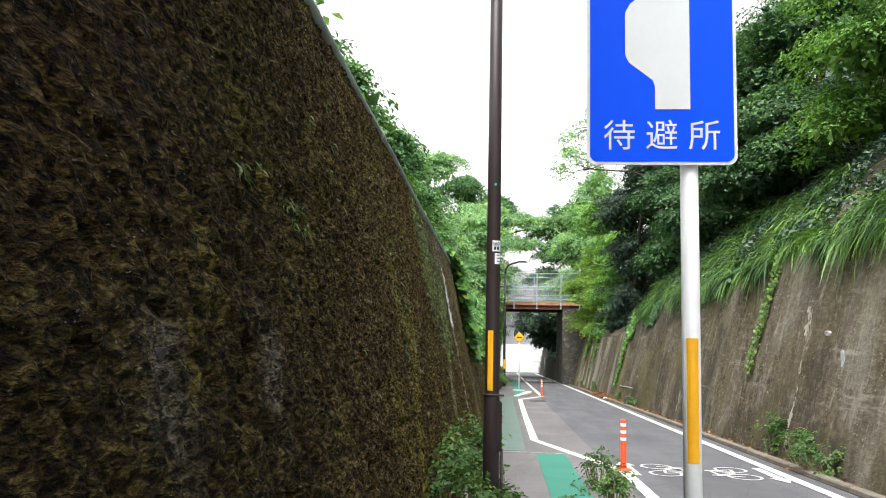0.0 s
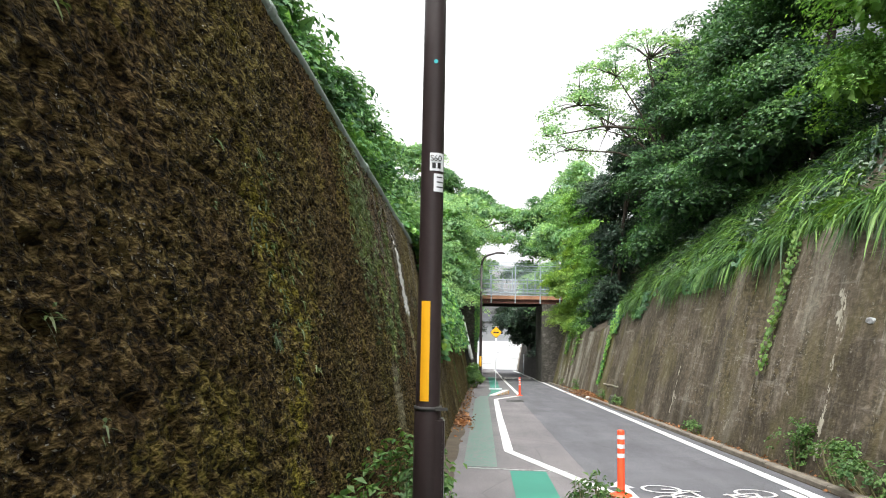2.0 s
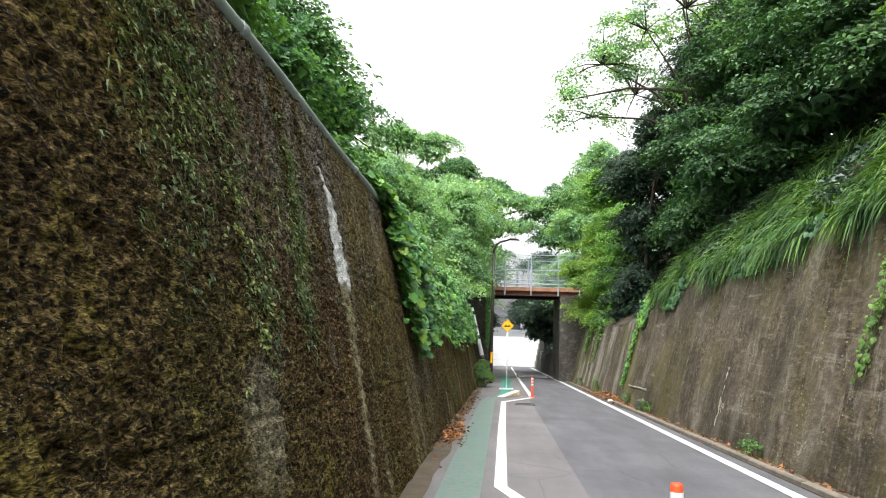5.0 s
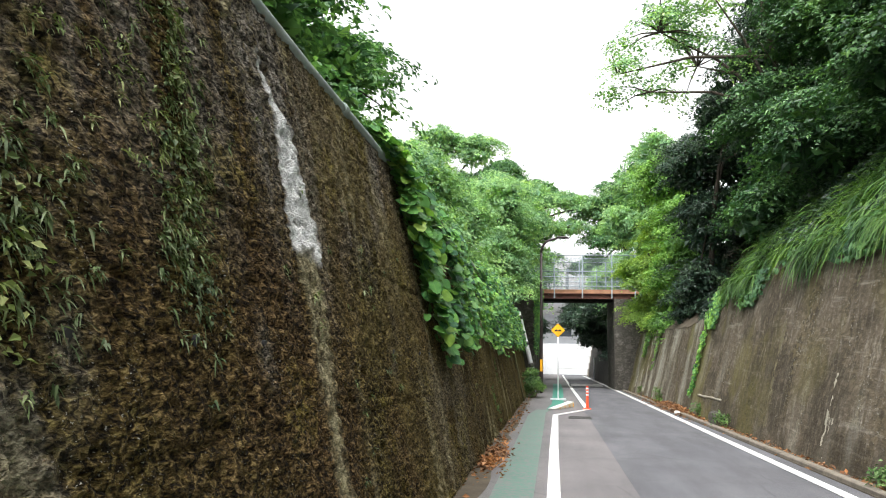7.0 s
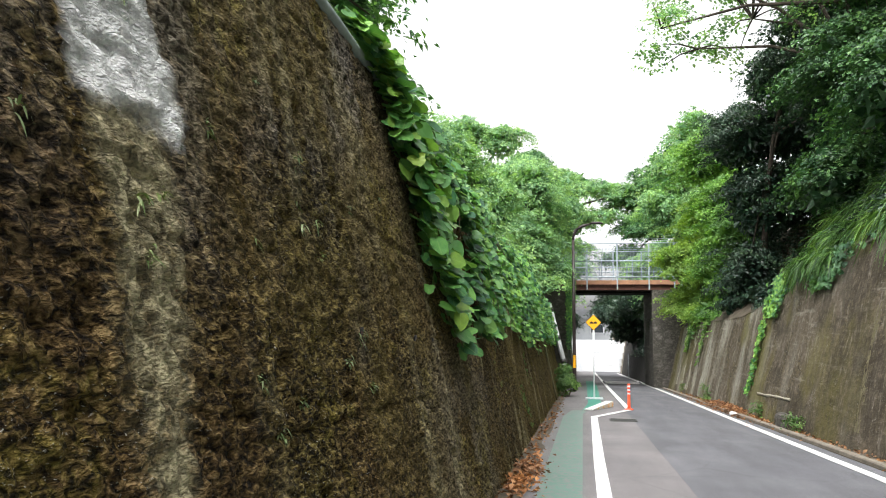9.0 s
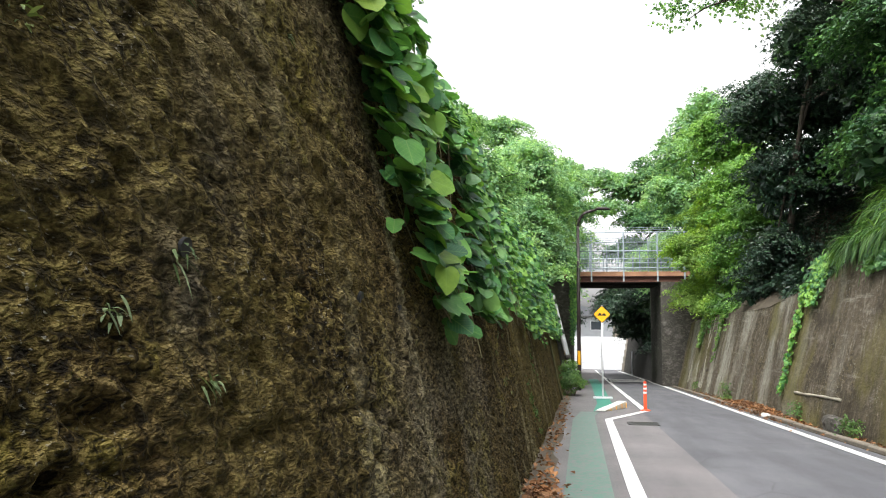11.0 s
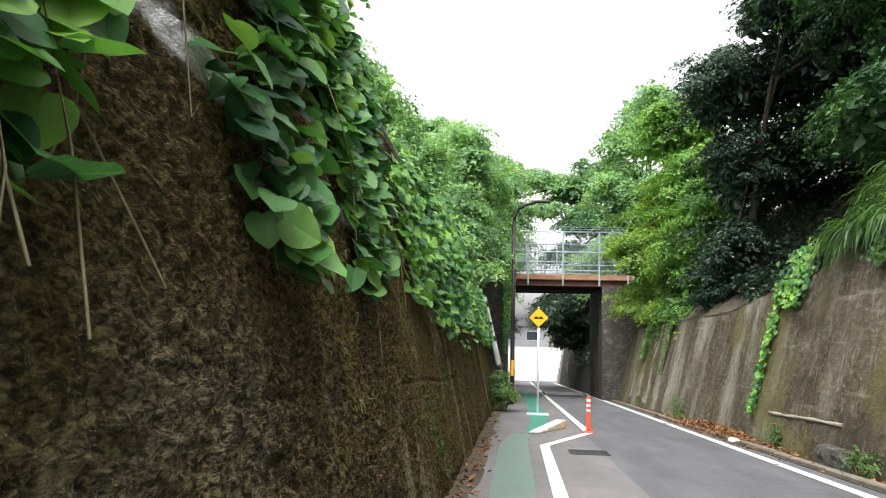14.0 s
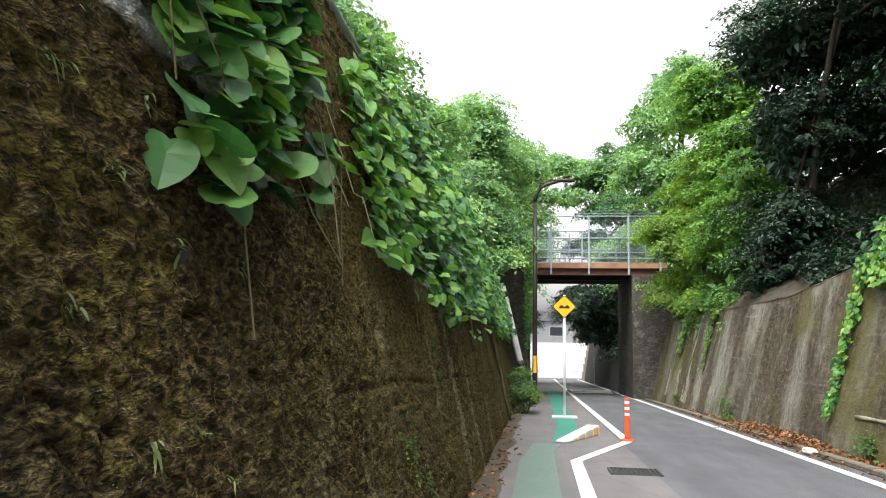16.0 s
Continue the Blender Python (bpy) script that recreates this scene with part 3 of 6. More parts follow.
slab("road", [(1.6, -30), (4.28, -30), (4.28, 100), (1.6, 100)], 0.0, M_ROAD, label="dark grey asphalt carriageway running downhill", category="road", thick=0.05)
slab("pavement", [(-0.6, -30), (1.597, -30), (1.597, 100), (-0.6, 100)], 0.002, M_WALK, label="pale grey patched asphalt walkway and lay-by", category="pavement", thick=0.05)
slab("road_marking_1", [(-0.05, 13.2), (0.42, 13.2), (0.44, 24), (0.45, 31.2), (0.60, 32.4), (0.15, 32.4), (-0.02, 30), (-0.03, 22)], 0.007, M_GREEN, label="worn green painted walking strip", category="road marking", thick=0.004)
slab("road_marking_2", [(0.52, -8), (1.0, -8), (1.06, 12.9), (0.58, 12.9)], 0.007, M_GREEN2, label="bright green painted walking strip", category="road marking", thick=0.004)
slab("road_marking_3", [(0.45, 32.6), (0.92, 33.0), (1.03, 36), (1.2, 50), (1.2, 60), (0.68, 60), (0.68, 50), (0.62, 36)], 0.007, M_GREEN2, label="bright green painted walking strip", category="road marking", thick=0.004)
for k, (a, c) in enumerate([((0.02, 13.08), (1.35, 12.92))]):
    dx, dy = c[0] - a[0], c[1] - a[1]
    ln = math.hypot(dx, dy)
    nx, ny = -dy / ln * 0.03, dx / ln * 0.03
    slab("road_marking_thin_%d" % (k + 1), [(a[0] + nx, a[1] + ny), (a[0] - nx, a[1] - ny), (c[0] - nx, c[1] - ny), (c[0] + nx, c[1] + ny)], 0.009, M_THINLINE, label="thin faded white painted line", category="road marking", thick=0.004)


def road_line(name, pts, w, mat, label):
    """A painted line of width w through the points, mitred at the bends."""
    P = [Vector(p) for p in pts]
    left, right = [], []
    for i, p in enumerate(P):
        d0 = (P[i] - P[i - 1]).normalized() if i else (P[1] - P[0]).normalized()
        d1 = (P[i + 1] - P[i]).normalized() if i < len(P) - 1 else d0
        t = (d0 + d1).normalized()
        nrm = Vector((-t.y, t.x)) * (w / 2 / max(0.4, t.dot(d0)))
        left.append(p + nrm)
        right.append(p - nrm)
    bm = bmesh.new()
    a = [bm.verts.new((p.x, p.y, G(p.y) + 0.012)) for p in left]
    c = [bm.verts.new((p.x, p.y, G(p.y) + 0.012)) for p in right]
    for i in range(len(P) - 1):
        bm.faces.new((a[i], c[i], c[i + 1], a[i + 1]))
    ext = bmesh.ops.extrude_face_region(bm, geom=bm.faces[:])
    bmesh.ops.translate(bm, vec=(0, 0, -0.006), verts=[v for v in ext["geom"] if isinstance(v, bmesh.types.BMVert)])
    bmesh.ops.recalc_face_normals(bm, faces=bm.faces)
    tagged(part(name, bm, mat), label, "road marking", "", "structure")


road_line("edge_line_1", [(1.74, -25), (1.74, 11.1), (0.64, 15.0), (0.66, 22), (0.72, 30.2), (1.72, 33.1), (1.70, 50), (1.75, 92)], 0.15, M_LINE, "white painted line bending round the lay-by")
road_line("edge_line_2", [(3.98, -25), (3.98, 20), (4.0, 50), (3.9, 92)], 0.15, M_LINE, "white painted line along the road edge")

# dirt along the foot of the near wall
edge_y = np.arange(10, 46.1, 0.4)
slab("dirt_strip", [(-0.55, 10), (-0.55, 46)] + [(-0.30 + 0.24 * float(fbm(y * 0.9, 1.0, 4, 27)), float(y)) for y in edge_y[::-1]], 0.006, M_SOIL, label="thin strip of dirt along the wall foot", category="dirt", thick=0.02)
# kerb and dirt strip at the foot of the far wall
slab("gutter_strip", [(4.283, -30), (4.95, -30), (4.95, 50.5), (4.283, 50.5)], 0.012, M_SOIL, label="dirt-filled gutter strip beside the wall", category="gutter", thick=0.05)
for k in range(22):
    y0 = 6 + 2.0 * k
    bm = bmesh.new()
    prism(bm, [(4.30, 0), (4.30, 0.055), (4.32, 0.07), (4.40, 0.075), (4.43, 0.06), (4.43, 0)], 0, 1.985)
    for v in bm.verts:
        v.co.z += -0.0475 * v.co.y + 0.012 * (random.random() - 0.5) * (1 if v.co.z > 0.03 else 0)
    kb = part("kerbstone", bm, M_KERB)
    kb.location = (0, y0, G(y0))
    tagged(kb, "low worn concrete kerbstone half covered with dirt", "kerb", "kerb of the far road edge", "")


# ---- retaining walls ----
def left_face(y, h, relief=1.0):
    """Place on the rough face of the left wall: lumps, chips, pits and the joints of the old formwork."""
    y, h = np.asarray(y, float), np.asarray(h, float)
    a = h + 0.10 * y                                  # chips lie nearly level
    w = 0.05 * (vn(y * 5, h * 5, 14) - 0.5)
    d = 0.036 * np.abs(2 * fbm((y + w) * 10, (a + w) * 17, 2, 11) - 1) ** 0.75
    d = d + 0.016 * np.abs(2 * vn(y * 24, a * 33, 31) - 1) + 0.05 * (fbm(y * 1.3, h * 1.6, 3, 20) - 0.5)
    d = d - 0.030 * np.clip((vn(y * 10, h * 11, 35) - 0.80) / 0.10, 0, 1)
    for joint in (1.1, 2.2, 3.25):
        g = np.abs(h - joint - 0.05 * (vn(y * 0.8, y * 0 + joint, 36) - 0.5))
        d = d - 0.024 * np.clip(1 - g / 0.020, 0, 1) * np.clip((vn(y * 1.1, y * 0 + joint * 7, 37) - 0.40) / 0.15, 0, 1)
    return np.stack([L_FOOT - L_LEAN * h + relief * (d - 0.02), y, G(y) + h], -1)


def right_face(y, h):
    y, h = np.asarray(y, float), np.asarray(h, float)
    d = 0.06 * (fbm(y * 0.9, h * 1.2, 3, 40) - 0.5) + 0.03 * (fbm(y * 5, h * 8, 3, 44) - 0.5)
    return np.stack([R_FOOT + R_LEAN * h - d, y, G(y) + h], -1)


def right_top(y):
    return np.interp(y, [0, 28.5, 31, 36, 44, 50], [3.6, 3.55, 3.05, 2.75, 2.95, 3.0])


def face_grid(name, fn, yv, hv, flip, top=None):
    Y, Hh = np.meshgrid(yv, hv)
    if top is not None:
        Hh = Hh / hv[-1] * top(Y)
    V = fn(Y, Hh).reshape(-1, 3)
    n, m = len(yv), len(hv)
    i, j = np.meshgrid(np.arange(n - 1), np.arange(m - 1))
    k = (j * n + i).ravel()
    f = np.stack([k, k + 1, k + n + 1, k + n], 1)
    return np_mesh(name, V, f[:, ::-1] if flip else f, True)


hv = np.concatenate([[-0.3], np.arange(-0.05, L_TOP + 0.01, 0.019)])
yv = np.concatenate([np.arange(-14, 0.4, 0.25), np.arange(0.4, 24, 0.018), np.arange(24, 46.6, 0.05)])
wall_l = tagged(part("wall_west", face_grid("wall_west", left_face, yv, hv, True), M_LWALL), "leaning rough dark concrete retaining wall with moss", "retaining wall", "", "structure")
bm = bmesh.new()
prism(bm, [(-0.75, -0.4), (L_FOOT - 0.75, L_TOP - 0.02), (L_FOOT - 1.1, L_TOP - 0.02), (-1.6, -0.4)], 0, 60.5)
for v in bm.verts:
    v.co.z += G(v.co.y - 14)
core = part("wall_core", bm, M_LWALL, wall_l)
core.location = (-0.10, -14, 0)

yv = np.concatenate([np.arange(-14, 6, 0.3), np.arange(6, 51, 0.08)])
wall_r = tagged(part("wall_east", face_grid("wall_east", right_face, yv, np.concatenate([[-0.2], np.arange(0, 3.61, 0.08)]), False, right_top), M_RWALL), "leaning weathered brown concrete retaining wall", "retaining wall", "", "structure")

# coping pipe along the top of the left wall
bm = bmesh.new()
top_x = L_FOOT - L_LEAN * L_TOP
tube(bm, [(top_x - 0.02, y, G(y) + L_TOP + 0.035 + 0.012 * math.sin(y * 1.7)) for y in np.arange(-10, 46, 2.0)], 0.045, 10)
for y in np.arange(-9, 46, 4.0):
    tube(bm, [(top_x - 0.02, y, G(y) + L_TOP + 0.035), (top_x - 0.02, y + 0.12, G(y) + L_TOP + 0.035)], 0.055, 10)
tagged(part("coping", bm, M_COPING), "greenish grey coping pipe along the wall top", "coping", "", "structure")


def east_bank(u, y):
    """Height of the right bank over the road, with a dark hollow under the trees."""
    u, y = np.asarray(u, float), np.asarray(y, float)
    top = right_top(y)
    full = np.interp(u, [5.5, 6.0, 6.9, 8, 11, 18, 60], [3.57, 4.05, 5.1, 6.1, 8.2, 9.5, 10]) - (3.6 - top) * np.clip((6.9 - u) / 1.4, 0, 1)
    k = np.clip((y - 30.2) / 1.0, 0, 1) * np.clip((39.0 - y) / 3.0, 0, 1) * np.clip((9.6 - u) / 1.2, 0, 1)
    return full * (1 - k) + (top + 0.25 * (u - 5.6)) * k


def bank(name, prof, y0, y1, label, side):
    yy = np.arange(y0, y1 + 0.1, 1.0)
    V = []
    for y in yy:
        edge = R_FOOT + R_LEAN * float(right_top(y)) - 0.02
        for u, h in prof:
            hh = h if side < 0 else float(east_bank(u, y))
            w = 0.35 * (fbm(y * 0.3, u * 0.4, 3, 50) - 0.5) if abs(u - 2) > 4 else 0
            V.append((u if side < 0 or u > 5.6 else edge, y, G(y) + hh + w))
    n = len(prof)
    f = [(j * n + i, j * n + i + 1, (j + 1) * n + i + 1, (j + 1) * n + i) for j in range(len(yy) - 1) for i in range(n - 1)]
    tagged(part(name, np_mesh(name, V, np.array(f)[:, ::(1 if side > 0 else -1)], True), M_SOIL), label, "bank", "", "structure")


bank("bank_west", [(-1.19, 3.57), (-2.2, 3.75), (-5, 4.6), (-12, 6.5), (-60, 8)], -14, 96, "overgrown soil bank above the wall", -1)
bank("bank_east", [(u, 0) for u in (5.5, 6.0, 6.9, 7.5, 8, 8.8, 9.6, 11, 18, 60)], -14, 96, "overgrown soil bank above the wall", 1)


# ---- bridge ----
bridge = thing("bridge", (0, BRIDGE_Y, 0), "small rusty steel girder bridge with pale railings over the road", "bridge")
bm = bmesh.new()
box(bm, -1.2, 5.35, 0.0, 0.35, BRIDGE_Z + 0.28, BRIDGE_Z + 0.50, 0.01)
part("fascia", bm, M_RUSTPALE, bridge, "faded orange brown edge beam")
bm = bmesh.new()
for z0, z1, y0 in ((0.0, 0.025, -0.02), (0.025, 0.26, 0.10), (0.26, 0.285, -0.03)):
    box(bm, -1.2, 5.3, y0, 0.30, BRIDGE_Z + z0, BRIDGE_Z + z1)
part("girder", bm, M_RUST, bridge, "rusty red steel girder")
for k in range(3):
    bm = bmesh.new()
    box(bm, -1.2, 5.3, 1.1 + 1.3 * k, 1.35 + 1.3 * k, BRIDGE_Z - 0.12, BRIDGE_Z + 0.26)
    box(bm, -1.2, 5.3, 1.02 + 1.3 * k, 1.43 + 1.3 * k, BRIDGE_Z - 0.14, BRIDGE_Z - 0.115)
    part("inner_girder", bm, M_DECKDARK, bridge)
bm = bmesh.new()
box(bm, -1.2, 5.3, 0.36, 5.2, BRIDGE_Z + 0.262, BRIDGE_Z + 0.46)
part("deck", bm, M_DECKDARK, bridge)
for row, (yo, zt) in enumerate(((0.10, 1.90), (4.9, 1.90))):
    for x in (-0.75, 0.76, 2.28, 3.86, 5.1):
        bm = bmesh.new()
        box(bm, x - 0.035, x + 0.035, yo - 0.16, yo - 0.09, BRIDGE_Z + 0.02, BRIDGE_Z + 0.5 + zt, 0.006)
        part("tall_post", bm, M_RAIL, bridge)
    for x in (-0.05, 1.5, 3.05, 4.55):
        bm = bmesh.new()
        box(bm, x - 0.03, x + 0.03, yo + 0.02, yo + 0.08, BRIDGE_Z + 0.5, BRIDGE_Z + 0.5 + 1.15, 0.006)
        part("short_post", bm, M_RAIL, bridge)
    for z, r in ((0.18, 0.025), (0.42, 0.02), (1.0, 0.028), (zt, 0.025), (zt + 0.22, 0.008), (zt + 0.12, 0.008)):
        bm = bmesh.new()
        tube(bm, [(-1.1, yo - 0.06, BRIDGE_Z + 0.5 + z), (5.3, yo - 0.06, BRIDGE_Z + 0.5 + z)], r, 8)
        part("rail", bm, M_RAIL, bridge)
    bm = bmesh.new()
    for k in range(92):
        x = -1.1 + 0.07 * k
        tube(bm, [(x, yo - 0.02, BRIDGE_Z + 0.52), (x, yo - 0.02, BRIDGE_Z + 0.5 + zt)], 0.005, 4, False)
    for k in range(26):
        z = BRIDGE_Z + 0.55 + 0.07 * k
        tube(bm, [(-1.1, yo - 0.02, z), (5.3, yo - 0.02, z)], 0.004, 4, False)
    tagged(part("mesh_panel", bm, M_MESH, bridge, "fine grey wire mesh panel"), kind="stuff")

for nm, x0, x1, lab in (("abutment_east", 3.98, 5.9, "stained grey concrete bridge abutment"), ("abutment_west", -1.9, -0.12, "stained grey concrete bridge abutment with ivy")):
    bm = bmesh.new()
    zb = G(56.5) - 0.2
    box(bm, x0, x1, BRIDGE_Y - 0.1, BRIDGE_Y + 5.4, zb, BRIDGE_Z - 0.003, 0.03)
    bmesh.ops.subdivide_edges(bm, edges=bm.edges[:], cuts=6, use_grid_fill=True)
    tagged(part(nm, bm, M_GREYCON), lab, "abutment", "", "structure")
# cutting walls beyond the bridge, their dark colour holds the shade
for nm, x0, x1 in (("cutting_wall_east", 4.15, 5.6), ("cutting_wall_west", -1.6, -0.28)):
    bm = bmesh.new()
    prism(bm, [(x0, -0.3), (x0 + (0.5 if x0 > 0 else -0.0), 3.2), (x1 + (0.5 if x0 > 0 else -0.25), 3.2), (x1, -0.3)], 0, 30)
    for v in bm.verts:
        v.co.z += -0.0475 * v.co.y
    w = part(nm, bm, M_DARKCON)
    w.location = (0, BRIDGE_Y + 5.42, G(BRIDGE_Y + 5.42))
    tagged(w, "concrete wall beyond the bridge, colour darkened for shade", "retaining wall", "", "structure")

# wing wall between the left wall and the bridge
bm = bmesh.new()
prism(bm, [(-0.10, -0.3), (-0.26, 4.6), (-1.9, 4.6), (-1.9, -0.3)], 0, 4.27)
for v in bm.verts:
    v.co.z += -0.0475 * v.co.y
w = part("wing_wall", bm, M_GREYCON)
w.location = (0, 46.6, G(46.6))
tagged(w, "ivy-grown grey concrete wing wall", "retaining wall", "", "structure")


# ---- poles and signs ----
def lamp_pole(place, high, arm, label, thick=1.0):
    ob = thing("street_lamp", place, label, "street lamp", "street lamps")
    bm = bmesh.new()
    tube(bm, [(0, 0, -0.4), (0, 0, 1.23), (0, 0, 1.25), (0, 0, 3.0), (0, 0, high - 0.7)], [thick * v for v in (0.068, 0.066, 0.060, 0.056, 0.045)], 20)
    part("pole", bm, M_POLE, ob)
    bm = bmesh.new()
    pts = [(0, 0, high - 0.7)] + [(0.55 * (1 - math.cos(a)) , 0, high - 0.7 + 0.62 * math.sin(a)) for a in np.linspace(0.2, 1.45, 7)] + [(arm, 0, high - 0.02)]
    tube(bm, pts, [0.045 * thick] * (len(pts) - 1) + [0.035 * thick], 12)
    part("arm", bm, M_POLE, ob)
    bm = bmesh.new()
    tube(bm, [(arm - 0.05, 0, high - 0.01), (arm + 0.08, 0, high + 0.03), (arm + 0.4, 0, high + 0.02), (arm + 0.55, 0, high - 0.03)], [0.04, 0.09, 0.085, 0.03], 14)
    for v in bm.verts:
        v.co.z = high + (v.co.z - high) * 0.7
    part("lamp_head", bm, M_POLE, ob)
    return ob


def band(bm, r, z0, z1, a0, a1, n=14):
    """A curved plate round a pole."""
    ring = []
    for z in (z0, z1):
        ring.append([bm.verts.new((r * math.sin(a), -r * math.cos(a), z)) for a in np.linspace(a0, a1, n)])
    for i in range(n - 1):
        bm.faces.new((ring[0][i], ring[0][i + 1], ring[1][i + 1], ring[1][i]))
    ext = bmesh.ops.extrude_face_region(bm, geom=bm.faces[:])
    for v in ext["geom"]:
        if isinstance(v, bmesh.types.BMVert):
            v.co.x *= 0.97
            v.co.y *= 0.97
    bmesh.ops.recalc_face_normals(bm, faces=bm.faces)
    return bm


def text_mesh(body, size, depth, material, m):
    """Lettering as a mesh, drawn with the built-in font."""
    cu = bpy.data.curves.new("lettering", "FONT")
    cu.body, cu.size, cu.extrude, cu.align_x = body, size, depth, "CENTER"
    tmp = new("lettering", cu)
    dg = bpy.context.evaluated_depsgraph_get()
    me = bpy.data.meshes.new_from_object(tmp.evaluated_get(dg))
    bpy.data.objects.remove(tmp)
    me.transform(m)
    me.materials.clear()
    me.materials.append(material)
    return me


PX, PY = -0.080, 6.3
lamp1 = lamp_pole((PX, PY, G(PY)), 7.5, 1.4, "dark brown steel street lamp pole with yellow band")
part("reflective_band", band(bmesh.new(), 0.0625, 1.285, 1.77, -0.62, 0.12), M_YELLOW, lamp1, "yellow reflective band")
part("number_plate", band(bmesh.new(), 0.0605, 2.42, 2.51, -0.15, 1.2), M_SIGNWHITE, lamp1, "small white plate")
part("paper_label", band(bmesh.new(), 0.0605, 2.315, 2.405, 0.2, 1.2), M_SIGNWHITE, lamp1, "small white paper label")
for z, a0, a1, dz in ((2.335, 0.45, 1.1, 0.006), (2.36, 0.45, 1.1, 0.006), (2.385, 0.45, 1.0, 0.006), (2.432, 0.05, 0.35, 0.028), (2.432, 0.5, 0.8, 0.028)):
    part("label_bar", band(bmesh.new(), 0.0615, z, z + dz, a0, a1, 6), M_BLACK, lamp1)
part("lettering", text_mesh("S60", 0.042, 0.0006, M_BLACK, Matrix.Translation((0.022, -0.0605, 2.468)) @ Matrix.Rotation(radians(22), 4, "Z") @ Matrix.Rotation(radians(90), 4, "X")), None, lamp1, "black lettering")
bm = bmesh.new()
box(bm, 0.02, 0.085, -0.05, 0.03, 0.80, 1.20, 0.008)
part("junction_box", bm, M_POLE, lamp1)
bm = bmesh.new()
tube(bm, [(0, 0, 1.24), (0, 0, 1.258)], 0.0685, 20)
box(bm, 0.04, 0.10, -0.055, -0.04, 1.24, 1.255)
part("clamp", bm, M_IRON, lamp1, "steel clamp strap")
bm = bmesh.new()
tube(bm, [(0.085, -0.01, 0.0), (0.085, -0.01, 0.82)], 0.012, 8)
part("conduit", bm, M_POLE, lamp1)
bm = bmesh.new()
tube(bm, [(0.012, -0.052, 2.98), (0.012, -0.0585, 2.98)], 0.011, 10)
part("sticker", bm, plain("teal sticker", (0.02, 0.35, 0.38), 0.5), lamp1, "small teal round sticker")

lamp2 = lamp_pole((0.13, 44.7, G(44.7)), 7.25, 0.75, "dark steel street lamp with curved arm by the bridge", 1.3)
part("reflective_band", band(bmesh.new(), 0.0895, 1.0, 1.55, -0.7, 0.7), M_YELLOW, lamp2, "yellow reflective band")


def rounded(w, h, r, n=6):
    pts = []
    for cx, cz, a0 in ((w / 2 - r, h / 2 - r, 0), (-w / 2 + r, h / 2 - r, 90), (-w / 2 + r, -h / 2 + r, 180), (w / 2 - r, -h / 2 + r, 270)):
        for k in range(n + 1):
            a = radians(a0 + 90 * k / n)
            pts.append((cx + r * math.cos(a), cz + r * math.sin(a)))
    return pts


SX, SY = 0.712, 2.95
sign = thing("lay_by_sign", (SX, SY, G(SY)), "blue rectangular lay-by sign on a pale steel post", "road sign")
bm = bmesh.new()
tube(bm, [(0, 0, -0.3), (0, 0, 3.05)], 0.034, 20)
part("post", bm, M_WHITEPOLE, sign)
part("reflective_band", band(bmesh.new(), 0.0352, 1.17, 1.63, -0.75, 0.55), M_YELLOW, sign, "yellow reflective band")
bm = bmesh.new()
PLC = (-0.113, -0.045, 2.715)
prism(bm, rounded(0.565, 0.86, 0.035), -0.004, 0.004)
pl = part("plate", bm, M_SIGNWHITE, sign, "white edged plate")
pl.location = PLC
bm = bmesh.new()
prism(bm, rounded(0.541, 0.836, 0.028), -0.0062, -0.0042)
part("blue_face", bm, M_BLUE, pl, "blue reflective face")
bm = bmesh.new()
prism(bm, [(0.108, 0.36), (0.108, -0.215), (-0.024, -0.215), (-0.024, -0.125), (-0.032, -0.10), (-0.122, -0.03), (-0.136, 0.0), (-0.136, 0.17), (-0.118, 0.205), (-0.034, 0.27), (-0.024, 0.36)], -0.0085, -0.0064)
part("symbol", bm, M_SIGNWHITE, pl, "white road widening symbol")
part("lettering", text_mesh("待 避 所", 0.125, 0.0008, M_SIGNWHITE, Matrix.Translation((0, -0.0072, -0.362)) @ Matrix.Rotation(radians(90), 4, "X")), None, pl, "white lettering")
for z in (2.45, 2.95):
    bm = bmesh.new()
    box(bm, -0.06, 0.06, -0.04, 0.037, z, z + 0.03)
    part("bracket", bm, M_GALV, sign)

DX, DY = 0.86, 38.6
dia = thing("hump_warning_sign", (DX, DY, G(DY)), "yellow diamond warning sign with hump symbol on a slim post", "road sign")
bm = bmesh.new()
tube(bm, [(0, 0, 0.0), (0, 0, 2.95)], 0.03, 16)
part("post", bm, M_WHITEPOLE, dia)
bm = bmesh.new()
box(bm, -0.30, 0.30, -0.2, 0.2, 0.008, 0.05, 0.01)
part("base_plate", bm, M_GALV, dia, "pale steel base plate")
bm = bmesh.new()
prism(bm, [(p[0] * math.cos(radians(45)) - p[1] * math.sin(radians(45)), p[0] * math.sin(radians(45)) + p[1] * math.cos(radians(45))) for p in rounded(0.40, 0.40, 0.04)], -0.004, 0.004)
pl = part("plate", bm, M_BLACK, dia, "black edged diamond plate")
pl.location = (0, -0.04, 2.67)
bm = bmesh.new()
prism(bm, [(p[0] * math.cos(radians(45)) - p[1] * math.sin(radians(45)), p[0] * math.sin(radians(45)) + p[1] * math.cos(radians(45))) for p in rounded(0.378, 0.378, 0.035)], -0.0065, -0.0042)
part("yellow_face", bm, M_DIAMOND, pl, "yellow face")
bm = bmesh.new()
prism(bm, [(-0.14, -0.045)] + [(x, -0.045 + 0.03 + 0.05 * (abs(math.sin((x + 0.13) * math.pi / 0.13)))) for x in np.linspace(-0.13, 0.13, 19)] + [(0.14, -0.045)], -0.009, -0.0067)
